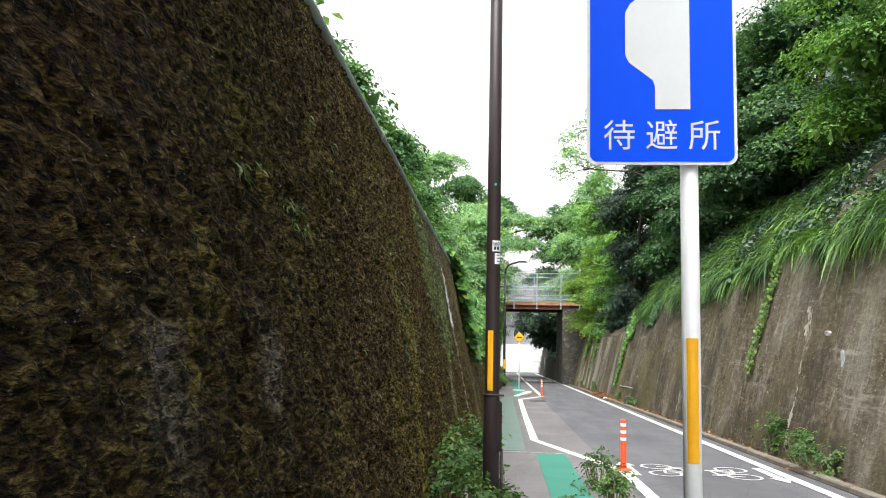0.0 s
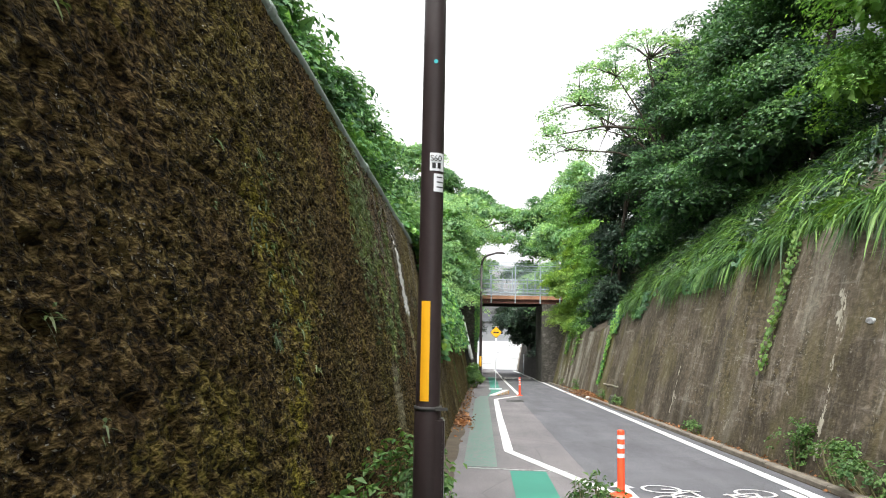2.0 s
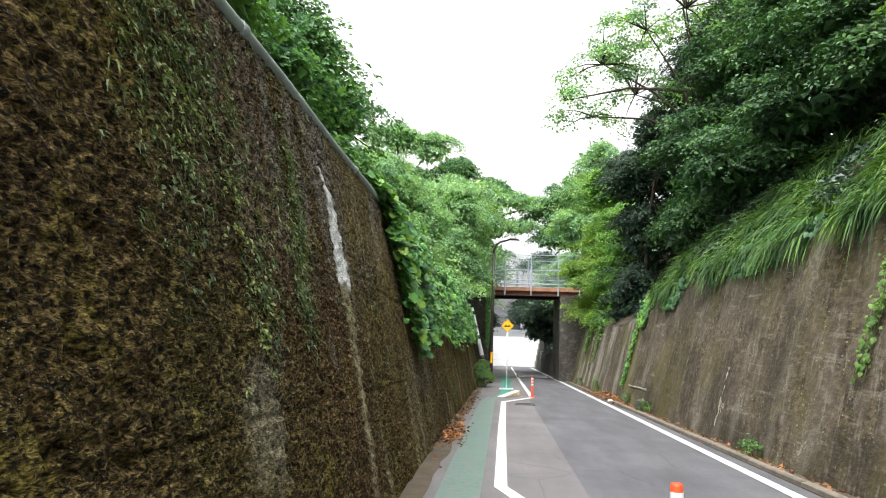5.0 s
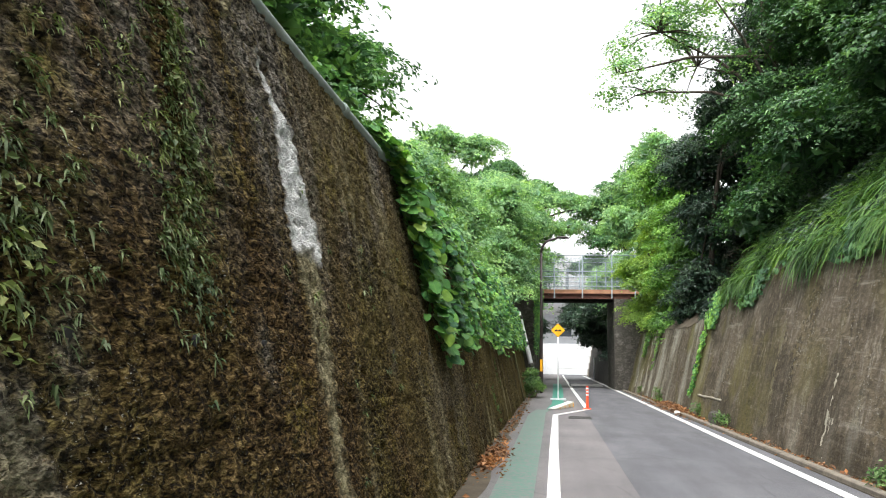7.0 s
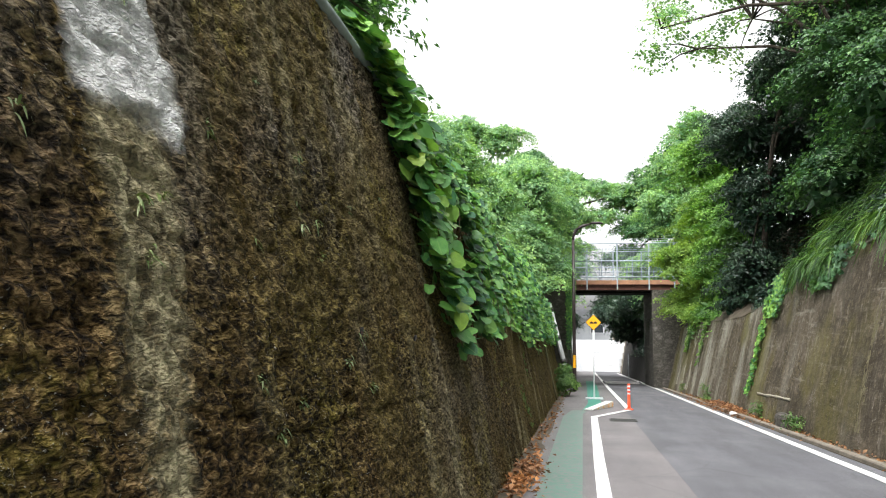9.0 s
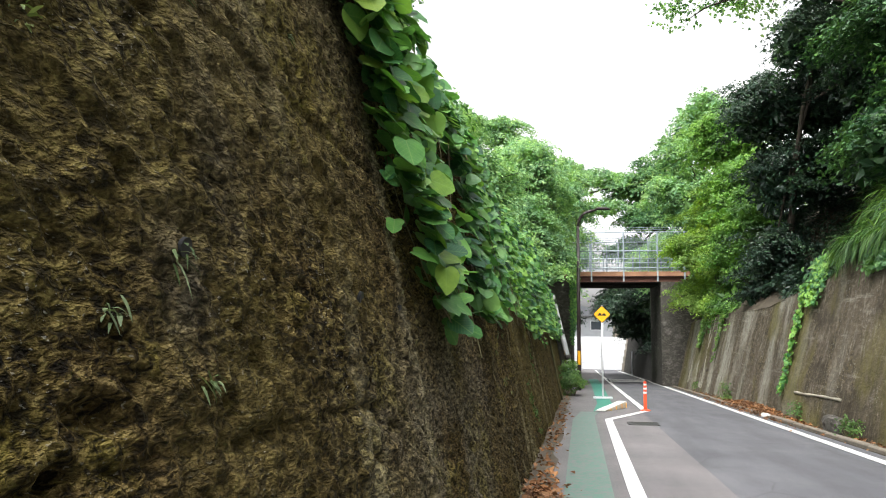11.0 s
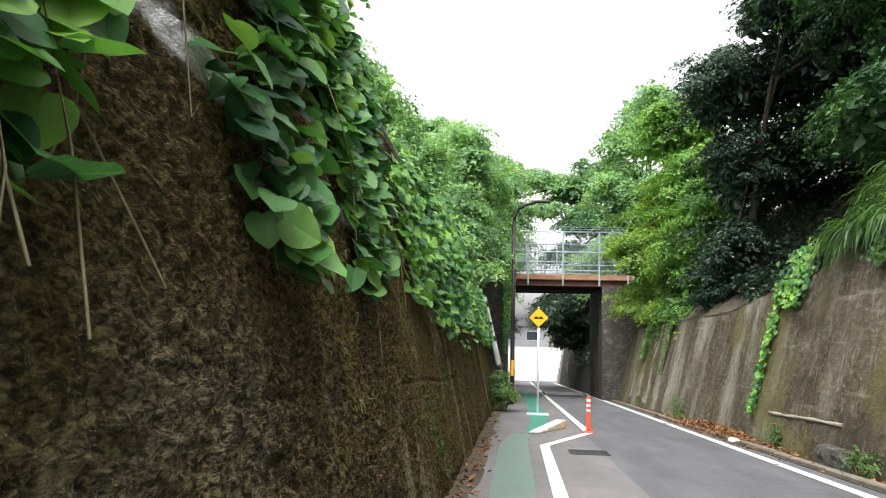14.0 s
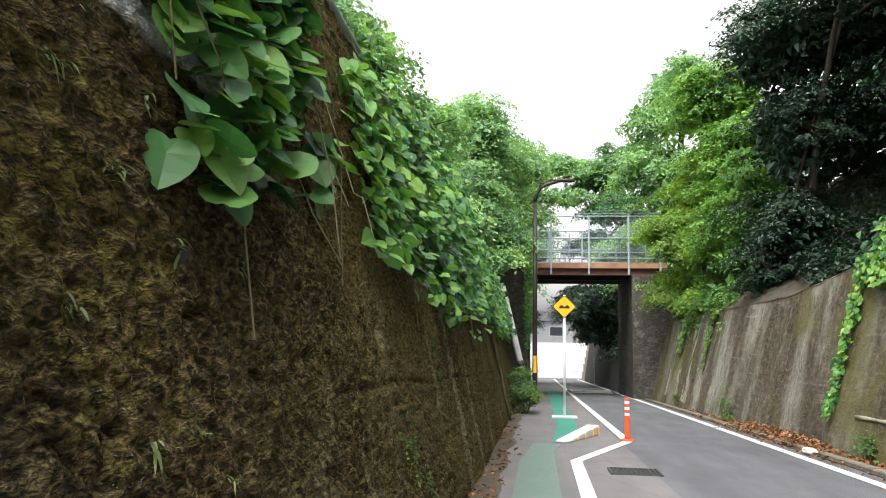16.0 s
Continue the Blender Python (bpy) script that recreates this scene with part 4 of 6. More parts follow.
part("symbol", bm, M_BLACK, pl, "black double hump symbol")


def lane_post(place):
    ob = thing("lane_post", place, "orange rubber lane post with white reflective bands", "lane post", "lane posts")
    bm = bmesh.new()
    tube(bm, [(0, 0, 0.012), (0, 0, 0.03), (0, 0, 0.05)], [0.125, 0.12, 0.06], 20)
    part("foot", bm, M_ORANGE, ob)
    bm = bmesh.new()
    tube(bm, [(0, 0, 0.045), (0, 0, 0.10), (0, 0, 0.71), (0, 0, 0.725), (0, 0, 0.73)], [0.05, 0.042, 0.04, 0.036, 0.02], 20)
    part("stem", bm, M_ORANGE, ob)
    for z in (0.43, 0.53, 0.63):
        bm = bmesh.new()
        tube(bm, [(0, 0, z), (0, 0, z + 0.045)], 0.0425, 20, False)
        part("reflector", bm, M_SIGNWHITE, ob, "white reflective band")
    return ob


lp = lane_post((1.74, 11.2, G(11.2)))
lp2 = copy_thing(lp, pose(1.72, 33.2, G(33.2)))

# wedge block that ends the raised walkway
bm = bmesh.new()
o = [(0, 0, 0), (0.22, -0.06, 0), (0.22, -0.06, 0.03), (0, 0, 0.03), (0.62, 1.75, 0), (0.84, 1.69, 0), (0.84, 1.69, 0.17), (0.62, 1.75, 0.17)]
vs = [bm.verts.new(p) for p in o]
for f in ((0, 1, 2, 3), (4, 7, 6, 5), (0, 4, 5, 1), (3, 2, 6, 7), (1, 5, 6, 2), (0, 3, 7, 4)):
    bm.faces.new([vs[i] for i in f])
bmesh.ops.recalc_face_normals(bm, faces=bm.faces)
bmesh.ops.bevel(bm, geom=bm.edges[:], offset=0.012, segments=2, affect="EDGES")
for v in bm.verts:
    v.co.z += -0.0475 * v.co.y
wedge = thing("kerb_block", (0.50, 32.6, G(32.6) + 0.008), "white painted wedge-shaped concrete kerb end block", "kerb block")
part("block", bm, M_LINE, wedge)
for s in (0.25, 0.5, 0.75, 0.95):
    bm = bmesh.new()
    x, y, h = 0.22 + 0.62 * s, -0.06 + 1.75 * s, 0.03 + 0.14 * s
    box(bm, x + 0.001, x + 0.012, y - 0.14, y + 0.06, 0.01 - 0.0475 * y, h * 0.8 - 0.0475 * y)
    part("stripe", bm, M_YELLOW, wedge, "worn yellow side stripe")

# road hump beyond the bridge
hump = thing("road_hump", (2.75, 57.6, G(57.6)), "low asphalt road hump with pale painted bars", "road hump")
bm = bmesh.new()
prof = [(-2.2, 0.0)] + [(v, 0.09 * math.cos(v / 2.2 * math.pi / 2) ** 0.8 + 0.004) for v in np.linspace(-2.1, 2.1, 15)] + [(2.2, 0.0)]
prism(bm, [(v, z - 0.0475 * v) for v, z in prof], -1.05, 1.05)
bmesh.ops.rotate(bm, verts=bm.verts, matrix=Matrix.Rotation(radians(90), 3, "Z"))
part("mound", bm, M_ROAD, hump)
for v, w in ((-1.7, 0.22), (-0.95, 0.22), (-0.1, 0.22), (0.8, 0.22)):
    bm = bmesh.new()
    zs = [0.09 * max(0.0, math.cos(t / 2.2 * math.pi / 2)) ** 0.8 + 0.010 - 0.0475 * t for t in (v - w, v + w)]
    top = [bm.verts.new(q) for q in ((-0.98, v - w, zs[0]), (0.9, v - w, zs[0]), (0.9, v + w, zs[1]), (-0.98, v + w, zs[1]))]
    bm.faces.new(top)
    part("painted_bar", bm, M_LINE, hump, "worn white painted bar")
marker = thing("marker_post", low(4.0, 72, 0), "thin pale steel post beside the road", "post")
part("post", tube(bmesh.new(), [(0, 0, -0.1), (0, 0, 1.75)], 0.045, 10), M_GALV, marker)
part("cap", tube(bmesh.new(), [(0, 0, 1.75), (0, 0, 1.80)], 0.052, 10), M_GALV, marker)

# drain grating
grate = thing("drain_grate", (1.36, 29.3, G(29.3)), "rectangular iron drain grating set in the asphalt", "drain grate")
# flat black sheet in place of the shaded pit
bm = bmesh.new()
box(bm, -0.30, 0.30, -0.22, 0.22, 0.002, 0.010)
part("pit", bm, M_BLACK, grate, "black sheet for pit shade")
bm = bmesh.new()
for a in ((-0.30, -0.27, -0.22, 0.22), (0.27, 0.30, -0.22, 0.22), (-0.30, 0.30, -0.22, -0.195), (-0.30, 0.30, 0.195, 0.22)):
    box(bm, *a, 0.006, 0.022)
part("frame", bm, M_IRON, grate)
for k in range(9):
    bm = bmesh.new()
    x = -0.235 + k * 0.059
    box(bm, x - 0.011, x + 0.011, -0.195, 0.195, 0.008, 0.020)
    part("bar", bm, M_IRON, grate)

# drain pipe on the wing wall
pipe = thing("drain_pipe", (-0.12, 44.0, G(44) + 0.5), "pale grey leaning drain pipe with dark joints", "pipe")
bm = bmesh.new()
tube(bm, [(0.10, 0.0, -0.4), (-0.78, 0, 3.2)], 0.10, 16)
part("pipe", bm, M_PIPE, pipe)
for f in (0.33, 0.60, 0.93):
    bm = bmesh.new()
    a, c = Vector((0.10, 0, -0.4)), Vector((-0.78, 0, 3.2))
    tube(bm, [a.lerp(c, f - 0.025), a.lerp(c, f + 0.025)], 0.118, 16)
    part("joint", bm, M_IRON, pipe, "dark joint collar")


# ---- trees and growth ----
# left bank
tree(low(-2.6, 11.5, 3.7), [(0, 0, 1.5, 0.7, 1.0, 1.1), (0.2, 1.2, 1.1, 0.8, 1.0, 0.9), (0.0, -0.6, 0.7, 0.7, 1.0, 0.7), (-0.3, 0.5, 2.2, 0.5, 0.6, 0.8)], M_TREE, 0.08, 520, 14, 0.06, 0.26, "leafy green young tree on the wall top")
tree(low(-2.6, 15.5, 3.7), [(0, 0, 1.3, 0.9, 1.3, 0.8), (-0.6, 1.2, 2.2, 1.0, 1.2, 0.9), (0.3, 2.2, 1.2, 0.8, 1.2, 0.8), (0.3, 1.4, 2.0, 0.5, 0.7, 0.6)], M_TREE, 0.08, 520, 14, 0.07, 0.3, "leafy green shrub on the wall top")
tree(low(-3.0, 20, 3.8), [(0, 0, 1.0, 1.2, 1.6, 0.9), (-0.8, 1.5, 2.4, 1.3, 1.5, 1.2), (0.4, 2.6, 0.6, 0.9, 1.4, 0.7), (-0.1, 1.0, 2.7, 0.7, 1.0, 0.8)], M_TREE, 0.09, 650, 14, 0.09, 0.34, "broad green shrub on the wall top")
tree(low(-4.2, 27, 4.0), [(0, 0, 1.6, 1.6, 2.2, 1.3), (-0.8, 2.2, 2.6, 1.6, 2.0, 1.3), (0.7, 2.0, 0.9, 1.0, 1.8, 0.9), (0.7, -1.5, 0.5, 1.0, 1.5, 0.8)], M_TREELIGHT, 0.10, 900, 14, 0.12, 0.4, "dense green tree on the bank")
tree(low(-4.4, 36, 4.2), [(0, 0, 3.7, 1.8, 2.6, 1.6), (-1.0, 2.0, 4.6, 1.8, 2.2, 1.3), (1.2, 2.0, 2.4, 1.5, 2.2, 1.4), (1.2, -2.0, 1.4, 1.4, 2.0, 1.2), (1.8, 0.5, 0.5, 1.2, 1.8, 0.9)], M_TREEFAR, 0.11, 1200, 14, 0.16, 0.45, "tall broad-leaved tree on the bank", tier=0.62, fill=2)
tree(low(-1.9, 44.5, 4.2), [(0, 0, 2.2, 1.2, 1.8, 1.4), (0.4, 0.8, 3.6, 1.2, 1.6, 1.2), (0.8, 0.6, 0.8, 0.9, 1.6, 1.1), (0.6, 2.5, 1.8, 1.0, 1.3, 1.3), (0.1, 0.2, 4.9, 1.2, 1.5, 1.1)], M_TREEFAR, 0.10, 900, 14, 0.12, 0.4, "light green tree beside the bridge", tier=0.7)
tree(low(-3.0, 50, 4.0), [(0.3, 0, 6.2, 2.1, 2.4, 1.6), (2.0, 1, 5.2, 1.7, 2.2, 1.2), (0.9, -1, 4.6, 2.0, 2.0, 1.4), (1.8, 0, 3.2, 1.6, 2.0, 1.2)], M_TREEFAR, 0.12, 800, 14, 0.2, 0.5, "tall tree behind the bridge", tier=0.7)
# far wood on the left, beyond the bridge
tree(low(-11.3, 104, 6.0), [(-2.5, 0, 23.2, 3.6, 4, 2.8), (2.2, 0, 21.8, 3.4, 4, 2.7), (-5, 0, 19.5, 3.6, 4, 3.2), (0, 0, 17, 4.6, 4, 3.2), (0, 0, 12, 4.6, 4, 3.4)], M_TREEFAR, 0.23, 1000, 14, 0.4, 0.9, "tall wood far beyond the bridge, leaf colour paled for haze")
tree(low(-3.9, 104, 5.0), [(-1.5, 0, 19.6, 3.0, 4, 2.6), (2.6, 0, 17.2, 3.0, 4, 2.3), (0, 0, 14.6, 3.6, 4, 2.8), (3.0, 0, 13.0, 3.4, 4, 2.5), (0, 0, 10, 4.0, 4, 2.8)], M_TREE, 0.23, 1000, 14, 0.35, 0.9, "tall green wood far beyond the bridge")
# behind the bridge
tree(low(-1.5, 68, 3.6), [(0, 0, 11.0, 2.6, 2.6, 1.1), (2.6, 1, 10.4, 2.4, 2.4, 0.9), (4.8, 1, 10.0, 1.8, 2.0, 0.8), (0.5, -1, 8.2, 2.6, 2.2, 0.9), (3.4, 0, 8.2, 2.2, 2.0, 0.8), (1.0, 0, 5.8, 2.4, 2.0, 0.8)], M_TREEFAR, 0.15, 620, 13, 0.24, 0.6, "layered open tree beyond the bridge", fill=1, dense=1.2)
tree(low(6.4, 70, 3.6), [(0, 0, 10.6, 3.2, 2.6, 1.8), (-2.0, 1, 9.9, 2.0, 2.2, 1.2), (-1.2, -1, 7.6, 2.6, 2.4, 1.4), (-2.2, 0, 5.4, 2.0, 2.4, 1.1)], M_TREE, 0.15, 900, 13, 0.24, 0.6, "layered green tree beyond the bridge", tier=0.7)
# next two shrubs: very dark leaves carry the shade below the bridge
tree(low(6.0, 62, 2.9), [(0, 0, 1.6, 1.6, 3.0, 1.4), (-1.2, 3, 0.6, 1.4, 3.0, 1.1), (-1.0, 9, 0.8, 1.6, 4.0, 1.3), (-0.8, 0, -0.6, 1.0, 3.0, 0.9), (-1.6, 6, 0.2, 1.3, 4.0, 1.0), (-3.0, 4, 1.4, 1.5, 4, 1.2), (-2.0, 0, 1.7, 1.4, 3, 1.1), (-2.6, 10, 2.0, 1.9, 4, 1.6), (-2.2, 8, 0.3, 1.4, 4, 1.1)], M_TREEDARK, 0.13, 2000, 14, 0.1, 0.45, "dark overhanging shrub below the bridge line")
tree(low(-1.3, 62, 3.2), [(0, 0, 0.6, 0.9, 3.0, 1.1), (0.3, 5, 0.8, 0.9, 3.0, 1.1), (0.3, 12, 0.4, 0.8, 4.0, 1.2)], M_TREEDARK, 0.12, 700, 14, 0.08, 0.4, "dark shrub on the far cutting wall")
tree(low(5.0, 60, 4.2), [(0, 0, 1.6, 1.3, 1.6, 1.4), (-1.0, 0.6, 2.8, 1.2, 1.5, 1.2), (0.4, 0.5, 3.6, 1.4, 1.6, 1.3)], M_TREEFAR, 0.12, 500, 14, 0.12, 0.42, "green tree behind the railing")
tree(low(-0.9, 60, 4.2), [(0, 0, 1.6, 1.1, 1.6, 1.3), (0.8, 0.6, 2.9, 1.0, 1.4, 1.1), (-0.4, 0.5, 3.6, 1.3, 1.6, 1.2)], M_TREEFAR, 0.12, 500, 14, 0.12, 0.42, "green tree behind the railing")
# right bank
tree(low(8.8, 14, 6.0), [(0, 0, 3.2, 2.2, 2.2, 1.1), (-1.0, 1.6, 2.0, 1.8, 2.0, 0.8), (0.8, -1.4, 2.4, 2.0, 1.8, 0.9), (-0.8, 2.6, 4.4, 2.0, 2.2, 1.0), (-1.0, 3.0, 0.9, 1.4, 1.8, 0.7)], M_TREELIGHT, 0.075, 1500, 15, 0.14, 0.36, "spreading light green maple on the bank", tier=0.62, fill=2)
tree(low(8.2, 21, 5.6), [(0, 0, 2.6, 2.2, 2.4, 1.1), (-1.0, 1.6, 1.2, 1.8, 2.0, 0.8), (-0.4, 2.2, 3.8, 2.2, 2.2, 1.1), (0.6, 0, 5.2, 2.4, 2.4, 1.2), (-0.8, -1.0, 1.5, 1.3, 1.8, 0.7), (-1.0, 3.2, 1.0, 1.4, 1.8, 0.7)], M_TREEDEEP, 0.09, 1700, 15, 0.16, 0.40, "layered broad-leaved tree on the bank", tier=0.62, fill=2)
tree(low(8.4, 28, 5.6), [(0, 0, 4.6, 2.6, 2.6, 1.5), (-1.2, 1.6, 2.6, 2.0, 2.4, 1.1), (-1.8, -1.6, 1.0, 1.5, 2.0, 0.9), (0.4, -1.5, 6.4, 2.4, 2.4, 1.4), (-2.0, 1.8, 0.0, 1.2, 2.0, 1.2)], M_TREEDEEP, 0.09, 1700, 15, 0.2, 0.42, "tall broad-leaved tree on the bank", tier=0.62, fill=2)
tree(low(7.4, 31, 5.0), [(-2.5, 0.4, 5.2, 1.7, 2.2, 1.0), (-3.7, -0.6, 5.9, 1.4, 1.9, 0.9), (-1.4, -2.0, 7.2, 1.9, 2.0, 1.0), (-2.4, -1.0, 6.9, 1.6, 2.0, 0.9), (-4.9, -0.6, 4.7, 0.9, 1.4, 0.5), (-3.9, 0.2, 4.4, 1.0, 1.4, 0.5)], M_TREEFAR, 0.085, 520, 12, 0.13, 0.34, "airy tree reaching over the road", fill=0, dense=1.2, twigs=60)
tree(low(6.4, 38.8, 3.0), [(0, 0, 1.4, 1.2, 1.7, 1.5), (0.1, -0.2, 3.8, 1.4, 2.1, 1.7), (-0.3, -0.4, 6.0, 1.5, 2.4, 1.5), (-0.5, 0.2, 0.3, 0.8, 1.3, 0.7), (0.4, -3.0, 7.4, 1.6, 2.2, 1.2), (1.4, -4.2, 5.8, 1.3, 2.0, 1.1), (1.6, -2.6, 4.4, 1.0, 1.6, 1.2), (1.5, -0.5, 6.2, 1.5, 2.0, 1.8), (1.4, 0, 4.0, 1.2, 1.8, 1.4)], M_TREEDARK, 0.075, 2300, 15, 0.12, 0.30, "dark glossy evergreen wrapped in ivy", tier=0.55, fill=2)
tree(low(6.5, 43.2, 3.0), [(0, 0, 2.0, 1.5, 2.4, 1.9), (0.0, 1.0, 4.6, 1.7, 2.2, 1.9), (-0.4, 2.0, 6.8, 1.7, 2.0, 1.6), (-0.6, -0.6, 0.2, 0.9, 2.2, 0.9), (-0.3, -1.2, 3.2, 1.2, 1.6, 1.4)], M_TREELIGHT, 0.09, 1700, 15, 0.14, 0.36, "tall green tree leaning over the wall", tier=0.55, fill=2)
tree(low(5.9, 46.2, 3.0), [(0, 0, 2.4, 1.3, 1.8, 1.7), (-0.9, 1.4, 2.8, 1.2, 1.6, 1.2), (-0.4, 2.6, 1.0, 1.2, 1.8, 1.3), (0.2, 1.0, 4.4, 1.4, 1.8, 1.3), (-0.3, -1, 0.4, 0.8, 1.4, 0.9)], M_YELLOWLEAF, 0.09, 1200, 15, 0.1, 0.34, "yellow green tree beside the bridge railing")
tree(low(6.0, 52, 3.2), [(0, 0, 5.2, 2.0, 2.4, 2.0), (-1.0, 1.0, 6.4, 1.9, 2.2, 1.5), (0, 2, 3.0, 1.8, 2.4, 1.8), (-0.6, 0.4, 8.4, 1.6, 2.0, 1.5), (0.5, 1.0, 10.2, 1.5, 1.9, 1.4)], M_TREEFAR, 0.12, 900, 14, 0.18, 0.45, "green tree behind the bridge, leaf colour paled for haze")
# added dense canopy that keeps light out of the hollow
tree(low(8.8, 34, 4.6), [(0, 0, 2.2, 1.6, 3.2, 1.6), (0, 0, 4.6, 1.9, 3.2, 1.8), (-0.6, -0.4, 6.8, 2.2, 3.2, 1.6), (0.3, 0, 8.8, 2.2, 3.0, 1.6), (-1.0, -2.6, 4.6, 1.4, 1.6, 1.1)], M_TREEDARK, 0.10, 2400, 14, 0.16, 0.42, "dense dark evergreen added to shade the hollow", fill=3)
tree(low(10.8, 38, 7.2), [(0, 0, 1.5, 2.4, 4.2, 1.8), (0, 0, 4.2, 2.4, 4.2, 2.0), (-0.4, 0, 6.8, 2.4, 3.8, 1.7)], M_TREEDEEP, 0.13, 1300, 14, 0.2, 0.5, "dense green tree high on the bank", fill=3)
# trees added out of view to block the sky and shade the start of the walk
tree(low(-3.0, -1.5, 3.8), [(0.6, 0, 3.2, 2.4, 2.6, 1.4), (1.6, 2.2, 3.0, 1.6, 1.8, 0.9), (-1.0, -2.0, 3.6, 2.4, 2.6, 1.5), (1.8, -2.4, 3.4, 2.0, 2.4, 1.2)], M_TREE, 0.12, 700, 12, 0.16, 0.4, "added leafy tree out of view, shading the wall")
tree(low(8.2, 4, 5.6), [(0, 0, 3.4, 2.4, 2.6, 1.5), (-1.4, -2.0, 4.0, 2.2, 2.4, 1.3), (0.5, 2.4, 3.0, 2.2, 2.2, 1.2)], M_TREE, 0.12, 600, 12, 0.16, 0.45, "added leafy tree out of view, blocking sky over the bank")
tree(low(2.5, -16, 0), [(-3, 0, 6.0, 3.0, 2.6, 2.6), (3, 0, 6.4, 3.0, 2.6, 2.6), (0, -1, 8.0, 3.0, 2.6, 2.2)], M_TREE, 0.2, 500, 12, 0.25, 0.6, "added trees out of view, blocking sky behind")


def undergrowth(name, prof, y0, y1, count, leaf, material, label, high):
    """Low leafy cover on a bank: profile of (x, height over the road)."""
    pu, ph = zip(*prof)
    c = low(pu[0], (y0 + y1) / 2, ph[0])
    ob = thing(name, c, label, "undergrowth", "", "stuff")
    y = y0 + (y1 - y0) * rng.random(count)
    u = pu[0] + (pu[-1] - pu[0]) * rng.random(count)
    hh = east_bank(u, y) if pu[0] > 0 else np.interp(-u, [-v for v in pu], ph)
    hump = high * fbm(y * 0.7, u * 0.7, 3, 61) ** 1.5 * 2.0
    P = np.stack([u, y, G(y) + hh + hump * (1 - 0.35 * rng.random(count) ** 2)], 1) - np.array(c)
    Nn = np.stack([-0.5 * np.sign(pu[-1]) + 0.6 * rng.normal(size=count), 0.6 * rng.normal(size=count), 0.9 + 0 * y], 1)
    V, Fc = leaf_verts(P, Nn, leaf * (0.6 + 0.8 * rng.random(count)), LEAF)
    part("leaves", np_mesh("leaves", V, Fc), material, ob)


# right bank cover: shade under the trees is put into its dark colour
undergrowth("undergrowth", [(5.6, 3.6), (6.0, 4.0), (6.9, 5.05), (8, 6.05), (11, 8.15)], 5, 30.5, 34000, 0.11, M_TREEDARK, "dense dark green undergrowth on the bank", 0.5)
undergrowth("undergrowth", [(5.75, 2.8), (11, 8.15)], 29.8, 38.2, 24000, 0.13, M_TREEDARK, "undergrowth in a hollow, coloured dark for its shade", 0.5)
undergrowth("undergrowth", [(5.6, 2.9), (10.5, 7.8)], 38.0, 52, 20000, 0.11, M_TREEDARK, "undergrowth under the trees, coloured dark for their shade", 0.6)
undergrowth("undergrowth", [(-1.3, 3.6), (-2.2, 3.75), (-5, 4.6)], -2, 46, 26000, 0.10, M_TREE, "green undergrowth along the wall top", 0.45)

# tall grass hanging over the right wall
grass = thing("grass_bank", low(5.6, 18, 3.6), "tall bright green grass hanging over the wall top", "grass", "", "stuff")
tn = 2300
ty = 5 + 25.6 * rng.random(tn)
tu = 5.42 + 2.5 * rng.random(tn) ** 1.15
keep = fbm(ty * 0.6, tu * 0.9, 3, 52) > np.interp(tu, [5.45, 6.6, 7.4, 8], [0.38, 0.38, 0.46, 0.56])
ty, tu = ty[keep], tu[keep]
th = np.interp(tu, [5.5, 6.0, 6.9, 8], [3.55, 4.05, 5.1, 6.1])
k = np.repeat(np.arange(len(ty)), 27)
P = np.stack([tu[k] - 5.6, ty[k] - 18, G(ty[k]) + th[k] - G(18) - 3.6], 1) + rng.normal(size=(len(k), 3)) * np.array([0.07, 0.09, 0.02])
lean = rng.normal(size=(len(ty), 2)) * 0.6
D = np.stack([-0.45 + lean[k, 0] + 0.45 * rng.normal(size=len(k)), lean[k, 1] + 0.45 * rng.normal(size=len(k)), 1.0 + 0.2 * rng.normal(size=len(k))], 1)
size = (0.45 + 0.75 * rng.random(len(ty)))[k] * (0.55 + 0.6 * rng.random(len(k))) * np.interp(tu, [5.4, 6.1], [0.55, 1.0])[k]
part("blades", blade_mesh("blades", P, D, size, 0.008 + 0.014 * rng.random(len(k)), 0.55 + 1.2 * rng.random(len(k))), M_GRASS, grass)


def bush(name, place, blobs, material, leaf, sprays, per, spread, label, category="shrub", kind=""):
    ob = thing(name, place, label, category, "", kind)
    P, Nn, C = crown_points(blobs, sprays, per, spread, 0.6)
    V, Fc = leaf_verts(P, Nn, leaf * (0.6 + 0.8 * rng.random(len(P))), LEAF)
    part("foliage", np_mesh("foliage", V, Fc), material, ob)
    bm = bmesh.new()
    for q in C[:: max(1, len(C) // 18)]:
        tube(bm, [(q[0] * 0.3, q[1] * 0.5, -0.05), (q[0] * 0.8, q[1] * 0.9, q[2] * 0.5), tuple(q)], [0.012, 0.008, 0.003], 5, False)
    tagged(part("stalk_tuft", bm, M_STEM, ob), kind="stuff")
    return ob


